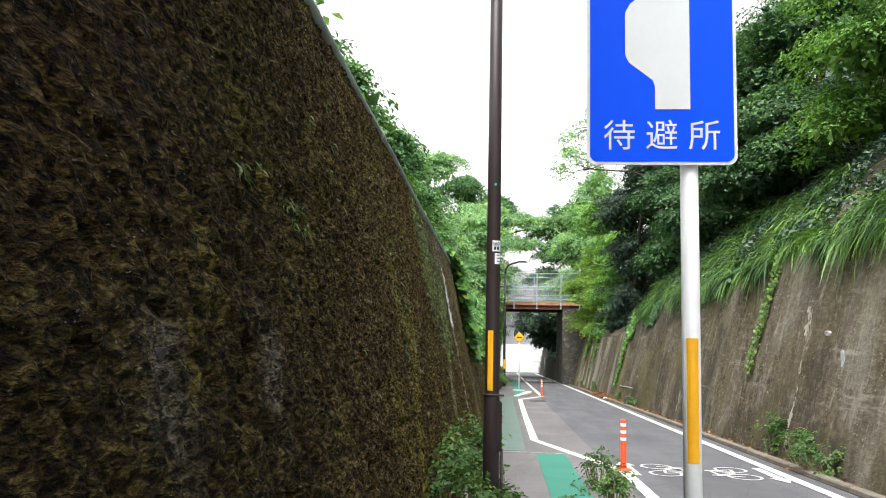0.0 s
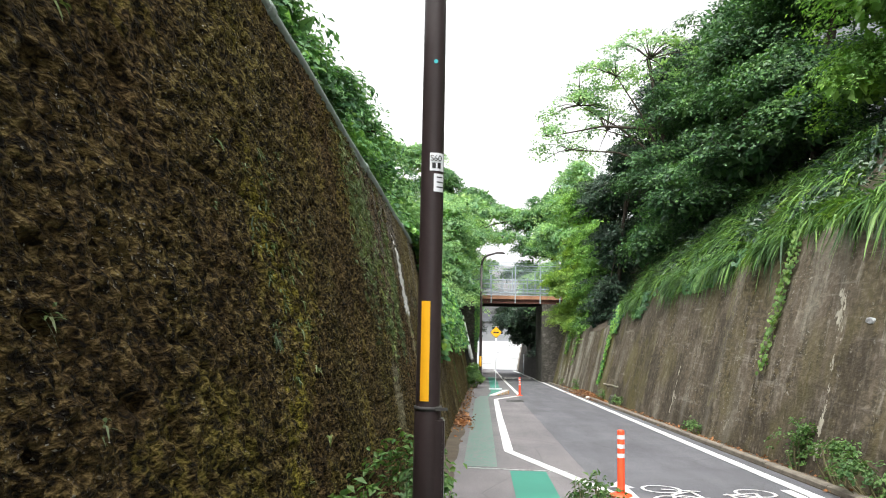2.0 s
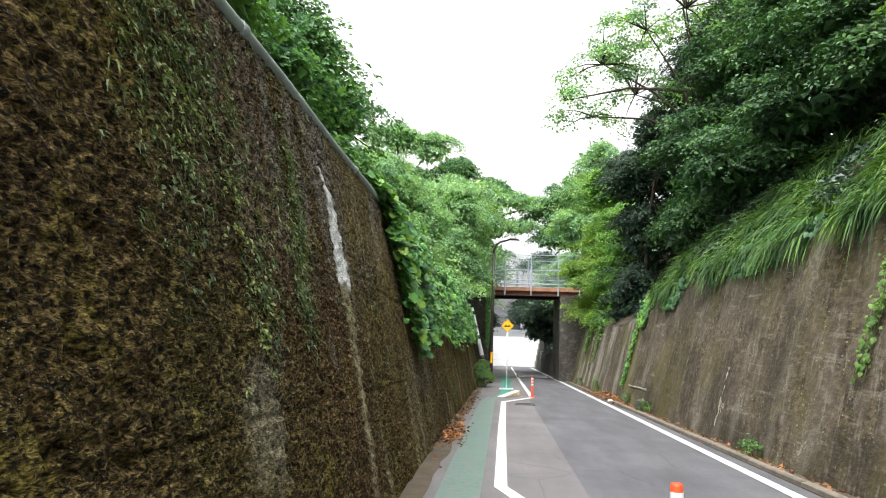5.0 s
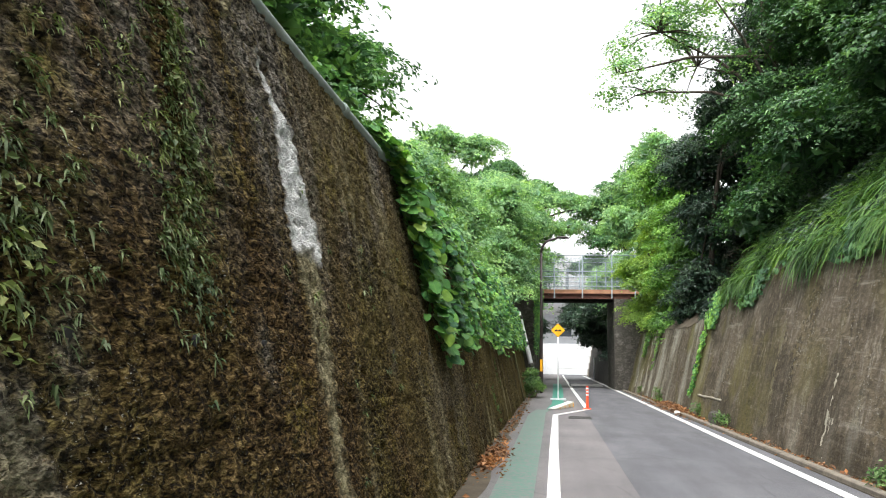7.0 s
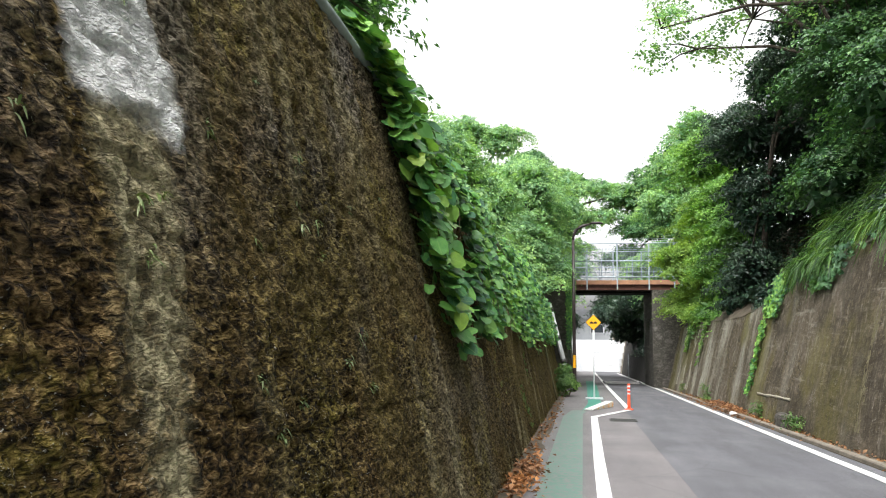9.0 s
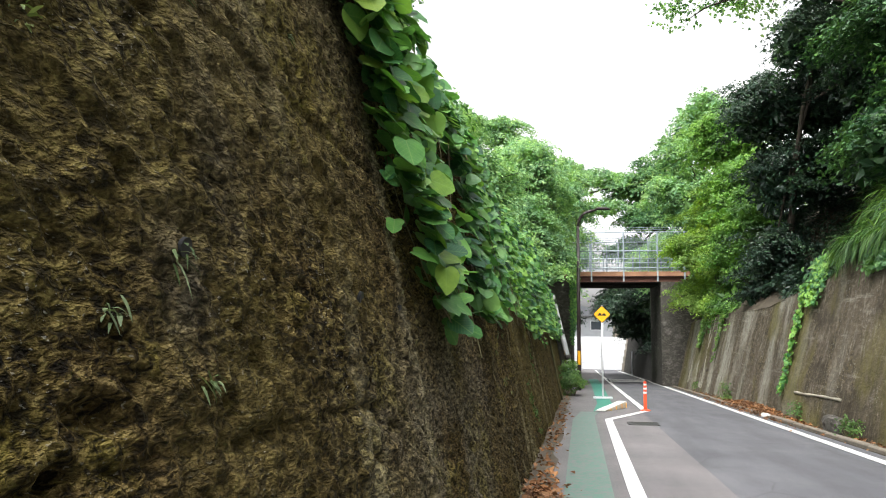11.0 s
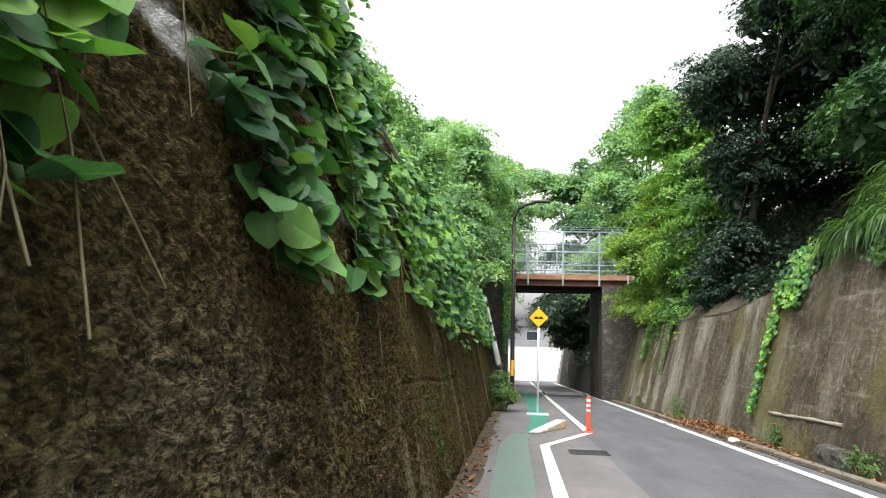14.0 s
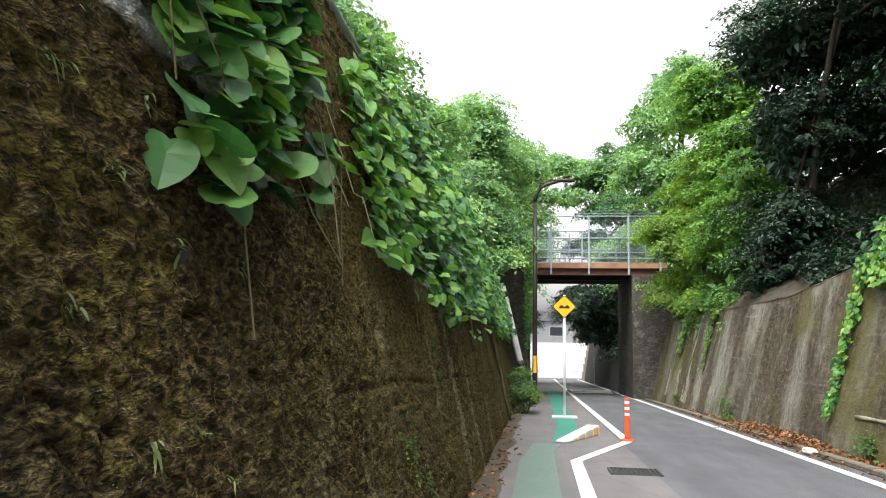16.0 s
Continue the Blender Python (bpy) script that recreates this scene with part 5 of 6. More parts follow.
# kudzu over the left wall
def vine_low(y):
    """Lower edge of the hanging vine, as height on the wall."""
    return np.interp(y, [16.6, 16.85, 17.05, 17.25, 17.45, 17.65, 18.1, 18.5, 18.85, 19.0, 19.4, 19.85, 20.0, 20.65, 20.85, 21.5, 21.7, 21.85, 22.4, 22.8, 24.2, 26, 27.5, 29, 30.5, 32, 36, 46],
                     [3.75, 3.1, 2.65, 2.15, 1.8, 1.6, 1.45, 1.55, 1.8, 2.7, 2.8, 1.9, 1.57, 1.66, 3.0, 3.0, 1.75, 1.58, 1.65, 1.95, 1.85, 1.85, 1.8, 1.75, 1.75, 2.1, 2.1, 2.2])


def vine_points(n, y0, y1, size, thick):
    y = y0 + (y1 - y0) * rng.random(n)
    lo = vine_low(y) + np.where(y > 23.5, 0.9, 0.25) * (fbm(y * 1.6, y * 0 + 3, 3, 33) - 0.5)
    h = lo + (np.where(y < 20, 3.95, 3.72) - lo) * rng.random(n) ** 0.9
    ok = (fbm(y * 1.4, h * 1.4, 3, 56) > np.interp(y, [16.4, 18.5, 18.75, 19.7, 19.85, 20.6, 20.8, 21.6, 21.75, 22.5, 22.8, 27.5, 29, 46], [0.2, 0.25, 0.66, 0.66, 0.38, 0.38, 0.66, 0.66, 0.34, 0.38, 0.46, 0.46, 0.40, 0.38]))
    y, h = y[ok], h[ok]
    m = len(y)
    off = 0.04 + np.interp(y, [18.2, 18.6, 24, 28], [0.55, 0.32, 0.36, 0.7]) * thick * rng.random(m) * (0.4 + 0.9 * fbm(y * 1.1, h * 1.1, 2, 58))
    p = np.stack([L_FOOT - L_LEAN * np.minimum(h, 3.7) + off - 0.8 * np.maximum(h - 3.7, 0), y, G(y) + h], 1)
    nn = np.stack([0.55 + 0.35 * rng.normal(size=m), -0.25 + 0.4 * rng.normal(size=m), 0.85 + 0.35 * rng.normal(size=m)], 1)
    tip = np.stack([0.4 + 0.45 * rng.normal(size=m), 0.8 * rng.normal(size=m), -0.7 + 0.4 * rng.normal(size=m)], 1)
    return p, nn, size * (0.55 + 0.75 * rng.random(m)), tip


VB = Vector((-1.2, 17.5, G(17.5) + 3.6))
kudzu = thing("kudzu_vine", VB, "large-leaved green kudzu vine hanging down the wall", "vine")
vb = np.array(VB)
P1, N1, S1, T1 = vine_points(3500, 16.45, 23.4, 0.14, 0.36)
P2, N2, S2, T2 = vine_points(10500, 23.0, 46.5, 0.115, 0.42)
one = 290
near_first = np.argsort(P1[:, 1] - 4 * (P1[:, 0] - (L_FOOT - L_LEAN * 2)))[:one]
rest = np.setdiff1d(np.arange(len(P1)), near_first)
V1, F1 = leaf_verts(P1[rest] - vb, N1[rest], S1[rest], BROAD, T1[rest])
V2, F2 = leaf_verts(P2 - vb, N2, S2, ROUND, T2)
tagged(part("foliage", np_mesh("foliage", np.concatenate([V1, V2]), np.concatenate([F1, F2 + len(V1)])), M_KUDZU, kudzu), kind="stuff")
shapes = []
for k in range(4):
    T = BROAD[0].copy()
    T[:, 0] *= 0.92 + 0.08 * k
    T[:, 2] += 0.05 * np.sin(T[:, 0] * 5 + k) * T[:, 1]
    if k % 2:
        T[5, 0], T[13, 0], T[6, 0], T[12, 0] = 0.40, -0.38, 0.38, -0.40
    me = np_mesh("leaf", T, BROAD[1], True)
    me.materials.append(M_KUDZU_LEAF)
    shapes.append(me)
Yt = unit(T1 - unit(N1) * np.sum(T1 * unit(N1), axis=1, keepdims=True))
for k, i in enumerate(near_first):
    z = Vector(unit(N1[i:i + 1])[0])
    y = Vector(Yt[i])
    x = y.cross(z)
    ob = new("leaf", shapes[k % 4])
    ob.parent = kudzu
    ob.matrix_local = Matrix.Translation(Vector(P1[i]) - VB) @ Matrix((x, y, z)).transposed().to_4x4() @ Matrix.Scale(S1[i] * 0.98, 4)
for k in range(34):
    y = 17.4 + 6 * rng.random() if k < 18 else 23 + 22 * rng.random()
    lo = float(vine_low(y))
    pts = []
    for s in np.linspace(0, 1, 9):
        q = 3.7 + (lo - 0.35 * rng.random() - 3.7) * s
        pts.append(Vector((L_FOOT - L_LEAN * q + 0.06 + 0.08 * math.sin(5 * s + k) + 0.06 * s, y + 0.22 * math.sin(3.4 * s + 2 * k) + 0.05 * math.sin(11 * s + k), G(y) + q)) - VB)
    part("stem", tube(bmesh.new(), pts, 0.0035, 5, False), M_STEM, kudzu)

# lime deposits on the left wall
def wall_patch(name, inside, y0, y1, h0, h1, material, label, lift=0.006, face=left_face):
    yv, hv = np.arange(y0, y1, 0.02), np.arange(h0, h1, 0.02)
    Y, Hh = np.meshgrid(yv, hv)
    V = left_face(Y, Hh, 0.3) if face is left_face else face(Y, Hh)
    V[..., 0] += lift if face is left_face else -lift
    n = len(yv)
    i, j = np.meshgrid(np.arange(n - 1), np.arange(len(hv) - 1))
    ok = inside(Y[:-1, :-1] + 0.01, Hh[:-1, :-1] + 0.01)
    k = (j * n + i)[ok]
    f = np.stack([k, k + n, k + n + 1, k + 1] if face is left_face else [k, k + 1, k + n + 1, k + n], 1)
    used = np.unique(f)
    back = np.zeros(V.size // 3, int)
    back[used] = np.arange(len(used))
    tagged(part(name, np_mesh(name, V.reshape(-1, 3)[used], back[f], True), material), label, "wall stain", "", "structure")


def ragged(y, h, amp, seed):
    return amp * (fbm(y * 6, h * 6, 4, seed) - 0.5)


def soft_mask(d, edge=0.06):
    return np.clip(d / edge, 0, 1)


def wall_stain(name, values, wall=None):
    """A stain of the wall's own surface, as a value at each of its vertices."""
    at = (wall or wall_l).data.attributes.new(name, "FLOAT", "POINT")
    at.data.foreach_set("value", values.astype(np.float32))


co_ = np.empty(len(wall_l.data.vertices) * 3, np.float32)
wall_l.data.vertices.foreach_get("co", co_)
co_ = co_.reshape(-1, 3)
wy, wq = co_[:, 1].astype(float), (co_[:, 2] - G(co_[:, 1])).astype(float)
lo_ = np.interp(wq, [2.05, 2.9, 3.2], [12.93, 12.96, 12.84]) + ragged(wy, wq, 0.05, 3)
hi_ = np.interp(wq, [2.05, 2.2, 2.9, 3.0, 3.25], [13.56, 13.57, 13.30, 13.08, 12.93]) + ragged(wy, wq, 0.05, 4)
streak = soft_mask(wy - lo_) * soft_mask(hi_ - wy) * soft_mask(wq - 2.07 - ragged(wy, wq, 0.14, 5)) * (wq < 3.28)
lime_band = soft_mask(0.085 + ragged(wy, wq, 0.12, 13) - np.abs(wq - np.interp(wy, [18.8, 20, 22], [2.32, 2.27, 2.17]))) * (wy > 18.7) * (wy < 22.3)
wall_stain("lime", np.maximum(streak, lime_band))
run_down = soft_mask(np.interp(wq, [0.0, 1.0, 2.2], [0.07, 0.12, 0.27]) + ragged(wy, wq, 0.16, 8) - np.abs(wy - np.interp(wq, [0.0, 0.9, 2.2], [13.08, 13.15, 13.26])), 0.1) * (wq < 2.3)
grey_runs = 0.55 * soft_mask(fbm(wy * 2.6, wq * 0.35, 4, 17) - 0.60, 0.12) * (wy > 12.5) + 0.6 * soft_mask(0.35 - np.hypot((wy - 10.3) / 1.1, (wq - 1.0) / 1.0) + ragged(wy, wq, 0.4, 19), 0.2)
# dark blotches between y 17.5 and 24
wall_stain("dark_blotch", np.clip(0.50 * soft_mask(fbm(wy * 0.55, wq * 0.5, 5, 71) - 0.40, 0.22) * np.clip((wy - 17.5) / 2, 0, 1) * np.clip((24 - wy) / 2, 0, 1), 0, 1))
# bleached concrete: below the coping, in a patch by the ferns, and where the foot is scoured
high_runs = np.clip((wq - 1.7 - 0.8 * (fbm(wy * 2.4, wy * 0, 3, 73) - 0.5)) / 1.1, 0, 1) * soft_mask(fbm(wy * 3.6, wq * 0.55, 5, 74) - 0.32, 0.22) * np.clip((wy - 9.0) / 3.0, 0, 1) * np.clip((17.5 - wy) / 1.5, 0, 1)
scoured = soft_mask(fbm(wy * 1.6, wq * 1.5, 5, 75) - 0.36, 0.22) * np.clip((1.6 - wq) / 0.5, 0, 1) * np.clip((wy - 15.8) / 1.5, 0, 1) * np.clip((20.5 - wy) / 1.5, 0.15, 1)
weep_rings = sum(np.exp(-((wy - a) / 0.10) ** 2 - ((wq - 1.47) / 0.16) ** 2) for a in (1.63, 2.4, 10.73, 12.26, 15.16, 17.34))
bare = soft_mask(0.42 - np.hypot((wy - 10.35) / 0.9, (wq - 1.12) / 0.95) + ragged(wy, wq, 0.5, 19), 0.25)
wall_stain("bleach", np.clip(1.0 * high_runs + 0.60 * scoured + 0.8 * bare + 0.6 * weep_rings, 0, 1))
# bright moss: a strip running down the wall and scattered pads
tuft_ = soft_mask(fbm(wy * 13, wq * 17, 3, 76) - 0.38, 0.10)
strip_ = soft_mask(0.30 + ragged(wy, wq, 0.5, 77) - np.abs(wy - np.interp(wq, [0.6, 1.0, 1.3, 1.64, 1.88, 2.15, 2.6], [5.75, 5.93, 6.2, 6.40, 6.19, 6.06, 5.9])), 0.16) * np.clip((2.7 - wq) / 0.5, 0, 1)
pads_ = soft_mask(fbm(wy * 1.5, wq * 1.7, 4, 78) - 0.62, 0.06)
film_ = 0.85 * soft_mask(fbm(wy * 0.8, wq * 0.9, 4, 79) - 0.33, 0.2) * np.clip((wy - 13.4) / 0.6, 0, 1) * np.clip((17.6 - wy) / 1.2, 0.35, 1)
film_ = np.maximum(film_, 1.0 * soft_mask(fbm(wy * 0.7, wq * 0.8, 4, 80) - 0.33, 0.2) * np.clip((wy - 21.5) / 2.5, 0, 1))
wall_stain("yellow_moss", np.clip(np.maximum(strip_, 0.35 * pads_) * tuft_, 0, 1))
wall_stain("olive_film", np.clip(film_, 0, 1))
wall_stain("ochre", np.clip(np.maximum(run_down, grey_runs), 0, 1))
# pale washes and a green film on the right wall, strongest near the bridge
co_ = np.empty(len(wall_r.data.vertices) * 3, np.float32)
wall_r.data.vertices.foreach_get("co", co_)
co_ = co_.reshape(-1, 3)
ry, rq = co_[:, 1].astype(float), (co_[:, 2] - G(co_[:, 1])).astype(float)
near_bridge = np.clip((ry - 31) / 4, 0, 1)
washes = soft_mask(fbm(ry * 1.1, rq * 0.30, 5, 61) - 0.60 + 0.16 * near_bridge, 0.20) * (0.35 + 0.50 * near_bridge)
wall_stain("pale_wash", np.clip(washes, 0, 1), wall_r)
# dark blotches, stronger towards the wall foot and weaker near the bridge
foot_dark_ = soft_mask(fbm(ry * 0.7, rq * 0.9, 5, 63) - 0.50 + 0.16 * np.clip((1.9 - rq) / 1.9, -0.4, 1), 0.14) * (1 - 0.75 * near_bridge)
wall_stain("foot_dark", np.clip(0.8 * foot_dark_, 0, 1), wall_r)
film = soft_mask(fbm(ry * 0.8, rq * 0.7, 5, 67) - 0.52 + 0.05 * rq / 3, 0.16) * (0.30 + 0.45 * np.clip((ry - 24) / 5, 0, 1))
wall_stain("green_film", np.clip(film, 0, 1), wall_r)

for k, (yc, h0, h1, w, mat) in enumerate(((47.8, 0.3, 3.0, 0.5, M_RUNOFF), (46.2, 0.4, 2.9, 0.5, M_RUNOFF), (44.6, 0.2, 2.9, 0.6, M_RUNOFF), (42.8, 0.3, 2.8, 0.5, M_RUNOFF), (41.2, 0.8, 2.7, 0.2, M_STAIN), (21.2, 0.1, 1.4, 0.12, M_RUNOFF), (24.5, 0.3, 2.4, 0.2, M_STAIN), (13.2, 0.2, 2.6, 0.12, M_RUNOFF), (18.2, 0.6, 3.0, 0.25, M_STAIN))):
    wall_patch("runoff_streak_%d" % (k + 1), lambda y, h: (np.abs(y - yc - 0.06 * (h - h0)) < w * (0.5 + 0.3 * np.sin(h * 3)) + ragged(y, h, 0.5, 20 + k)) & (fbm(y * 14, h * 3, 3, 22 + k) > 0.50), yc - 0.7, yc + 0.7, h0, h1, mat, "pale run-off streak on the wall", 0.004, right_face)

# weep holes: capped black plugs, the shade of the bore put into the colour
for y in (1.63, 2.4, 10.73, 11.5, 12.26, 15.16, 16.56, 17.34, 21.77):
    bm = bmesh.new()
    p = left_face(np.array([y]), np.array([1.52]))[0]
    tube(bm, [(-0.10, 0, 0.02), (0.003, 0, 0)], 0.023, 12, True)
    wh = part("weep_hole", bm, M_BLACK)
    wh.location = p
    tagged(wh, "small weep hole, a black plug for its shade", "weep hole", "weep holes in the wall")

# ferns and moss tufts on the left wall
def tufts(name, spots, label):
    """Small fern tufts on the wall face: spots of (y, h, spread y, spread h, count)."""
    c = low(-0.9, spots[0][0], spots[0][1])
    ob = thing(name, c, label, "fern", "", "stuff")
    PP, DD = [], []
    for y, h, sy, sh, cnt in spots:
        yy, hh = y + sy * rng.normal(size=cnt), np.clip(h + sh * rng.normal(size=cnt), 0.1, 3.5)
        p = left_face(yy, hh)
        m = 13
        PP.append(np.repeat(p, m, 0) + rng.normal(size=(cnt * m, 3)) * 0.012)
        DD.append(np.stack([0.7 + 0.3 * rng.normal(size=cnt * m), 0.8 * rng.normal(size=cnt * m), 0.25 + 0.6 * rng.normal(size=cnt * m)], 1))
    P, D = np.concatenate(PP) - np.array(c), np.concatenate(DD)
    k = len(P)
    part("fronds", blade_mesh("fronds", P, D, 0.018 + 0.034 * rng.random(k), 0.0024 + 0.003 * rng.random(k), 0.3 + 0.9 * rng.random(k)), M_FERN, ob)


tufts("wall_fern", [(11.7, 2.4, 0.13, 0.42, 130), (11.5, 1.9, 0.10, 0.2, 55), (10.65, 1.9, 0.15, 0.25, 60), (10.1, 2.9, 0.35, 0.3, 110), (9.6, 2.6, 0.3, 0.5, 90), (9.3, 3.0, 0.25, 0.3, 80), (10.5, 1.75, 0.12, 0.2, 25), (11.0, 2.7, 0.5, 0.4, 50)], "small grey green fern tufts growing on the wall")
tufts("wall_moss", [(9.4, 2.9, 0.25, 0.4, 60), (6.3, 2.0, 0.4, 0.4, 50), (2.44, 2.14, 0.04, 0.05, 4), (2.95, 2.09, 0.06, 0.05, 9), (4.4, 2.5, 0.5, 0.6, 12), (14.5, 1.5, 1.2, 0.8, 25), (21.6, 1.47, 0.3, 0.3, 12)], "sparse moss and grass tufts on the wall")


def wall_creeper(name, spots, leaf, material, label):
    """Small-leaved plants on the wall face: spots of (y, h, spread y, spread h, tufts)."""
    c = low(-0.9, spots[0][0], spots[0][1])
    ob = thing(name, c, label, "creeper", "", "stuff")
    PP = []
    for y, q, sy, sh, cnt in spots:
        ty, tq = y + sy * rng.normal(size=cnt), np.clip(q + sh * rng.normal(size=cnt), 0.1, 3.5)
        k = np.repeat(np.arange(cnt), 9)
        p = left_face(ty[k] + 0.035 * rng.normal(size=len(k)), tq[k] + 0.03 * rng.normal(size=len(k)))
        p[:, 0] += 0.01 + 0.03 * rng.random(len(k))
        PP.append(p)
    P = np.concatenate(PP) - np.array(c)
    m = len(P)
    Nn = np.stack([0.7 + 0.3 * rng.normal(size=m), 0.3 * rng.normal(size=m), 0.6 + 0.3 * rng.normal(size=m)], 1)
    tip = np.stack([0.4 + 0 * P[:, 0], 0.9 * rng.normal(size=m), -0.3 + 0.5 * rng.normal(size=m)], 1)
    V, Fc = leaf_verts(P, Nn, leaf * (0.6 + 0.8 * rng.random(m)), LEAF, tip)
    part("leaves", np_mesh("leaves", V, Fc), material, ob)


wall_creeper("wall_creeper", [(9.9, 2.9, 0.22, 0.22, 30), (9.6, 2.6, 0.12, 0.35, 30), (10.3, 2.2, 0.12, 0.25, 18), (11.7, 2.4, 0.10, 0.40, 34), (11.5, 1.95, 0.08, 0.2, 14), (10.45, 1.75, 0.06, 0.15, 12)], 0.034, M_FERN, "grey green creeping plants in patches on the wall")
wall_creeper("wall_creeper", [(24.5, 0.7, 0.06, 0.2, 10), (26.5, 1.2, 0.1, 0.2, 10), (24.9, 0.5, 0.06, 0.15, 8)], 0.035, M_WEED, "sparse green sprigs growing from the wall")

# weeds along the wall feet
def weeds(place, radius, high, count, label):
    bl = [(radius * (rng.random() - 0.5), 1.4 * radius * (rng.random() - 0.5), high * (0.3 + 0.5 * rng.random()), radius * 0.5, radius * 0.6, high * 0.4) for _ in range(4)]
    return bush("weed", place, bl, M_WEED, 0.055, count, 8, 0.09, label, "weed")


for u, y, r, hgh, cnt in ((-0.30, 4.9, 0.35, 0.75, 90), (-0.22, 5.8, 0.3, 0.95, 90), (0.12, 6.5, 0.18, 0.55, 40), (-0.25, 7.6, 0.4, 0.9, 110), (0.75, 6.9, 0.35, 0.25, 60), (1.15, 8.2, 0.3, 0.40, 60), (1.2, 9.5, 0.25, 0.5, 50), (-0.28, 9.3, 0.3, 0.6, 60)):
    weeds(low(u, y, 0), r, hgh, cnt, "leafy green weed at the wall foot")
for u, y, r, hgh, cnt in ((4.62, 13.6, 0.35, 0.75, 110), (4.62, 12.2, 0.5, 0.5, 110), (4.6, 11.2, 0.5, 0.42, 90), (4.58, 18.5, 0.25, 0.28, 40), (4.6, 27.5, 0.3, 0.3, 40), (4.62, 31.0, 0.35, 0.4, 50), (4.55, 38.5, 0.25, 0.5, 50), (4.6, 45, 0.5, 0.35, 60)):
    weeds(low(u, y, 0), r, hgh, cnt, "green weed in the gutter by the wall")
bush("shrub", low(-0.12, 40.3, 0), [(0, 0, 0.5, 0.35, 0.9, 0.5), (-0.1, 0.3, 0.9, 0.3, 0.6, 0.4), (0.1, -0.5, 0.3, 0.3, 0.5, 0.3)], M_WEED, 0.07, 420, 10, 0.13, "dense green shrub at the wall foot")


# fallen leaves
def litter(name, spots, label):
    c = low(spots[0][0], spots[0][1], 0.02)
    ob = thing(name, c, label, "fallen leaves", "", "stuff")
    PP = []
    for u, y, su, sy, cnt, pile in spots:
        uu, yy = u + su * rng.normal(size=cnt), y + sy * rng.normal(size=cnt)
        uu = np.clip(uu, -0.40, 4.80)
        dd = np.exp(-((uu - u) / su) ** 2 / 2 - ((yy - y) / sy) ** 2 / 2)
        PP.append(np.stack([uu, yy, G(yy) + 0.016 + pile * dd * rng.random(cnt)], 1))
    P = np.concatenate(PP) - np.array(c)
    Nn = np.stack([0.5 * rng.normal(size=len(P)), 0.5 * rng.normal(size=len(P)), 0.9 + 0 * P[:, 0]], 1)
    V, Fc = leaf_verts(P, Nn, 0.05 + 0.06 * rng.random(len(P)), LEAF)
    part("leaves", np_mesh("leaves", V, Fc), M_DRY, ob)


litter("leaf_litter", [(-0.25, 20.4, 0.12, 0.9, 420, 0.06), (-0.28, 24, 0.08, 3, 120, 0.03), (-0.28, 31, 0.08, 4, 110, 0.03)], "dry brown leaves along the wall foot")
litter("leaf_litter", [(4.50, 34.5, 0.16, 2.6, 2200, 0.20), (4.5, 40, 0.12, 3, 500, 0.08), (4.55, 25, 0.10, 5, 500, 0.05), (4.5, 15, 0.1, 4, 300, 0.04)], "dry orange brown leaves heaped in the gutter")


# ---- far end ----
fe = thing("white_wall", (2.2, 95, G(95)), "sunlit white panel wall across the end of the road", "wall")
for k in range(5):
    bm = bmesh.new()
    box(bm, -3.4, 2.3 + 0.12 * k, -0.05, 0.05, 0.05 + 0.68 * k, 0.05 + 0.68 * k + 0.66, 0.01)
    part("panel", bm, M_WHITEWALL, fe)
for x in (-1.9, 0.1, 2.1):
    bm = bmesh.new()
    box(bm, x, x + 0.08, -0.13, -0.053, -0.2, 3.45)
    part("post", bm, M_GALV, fe)


def house(place, w, d, h, label, floors=2):
    ob = thing("house", place, label, "house")
    bm = bmesh.new()
    box(bm, -w / 2, w / 2, -d / 2, d / 2, -1.5, h)
    part("wall", bm, M_HOUSE, ob)
    bm = bmesh.new()
    prism(bm, [(-w / 2 - 0.4, h), (w / 2 + 0.4, h), (w / 2 + 0.4, h + 0.15), (0, h + 1.4), (-w / 2 - 0.4, h + 0.15)], -d / 2 - 0.4, d / 2 + 0.4)
    part("roof", bm, M_ROOF, ob)
    for fl in range(floors):
        for x in (-w / 4, w / 4):
            for face in (0, 1):
                bm = bmesh.new()
                z0 = 0.9 + 2.7 * fl
                if face == 0:
                    box(bm, x - 0.85, x + 0.85, -d / 2 - 0.05, -d / 2 - 0.004, z0, z0 + 1.2)
                else:
                    box(bm, -w / 2 - 0.05, -w / 2 - 0.004, x - 0.85, x + 0.85, z0, z0 + 1.2)
                wn_ = part("window", bm, M_GALV, ob, "window with pale frame")
                bm = bmesh.new()
                if face == 0:
                    box(bm, x - 0.78, x + 0.78, -d / 2 - 0.056, -d / 2 - 0.052, z0 + 0.07, z0 + 1.13)
                else:
                    box(bm, -w / 2 - 0.056, -w / 2 - 0.052, x - 0.78, x + 0.78, z0 + 0.07, z0 + 1.13)
                part("pane", bm, M_GLASS, wn_)
    return ob


house((15.5, 25, G(25) + 9.2), 7, 9, 5.6, "grey two-storey house above the bank")
house((0.5, 118, G(100) + 0.5), 8, 7, 5.4, "pale house beyond the end of the road")


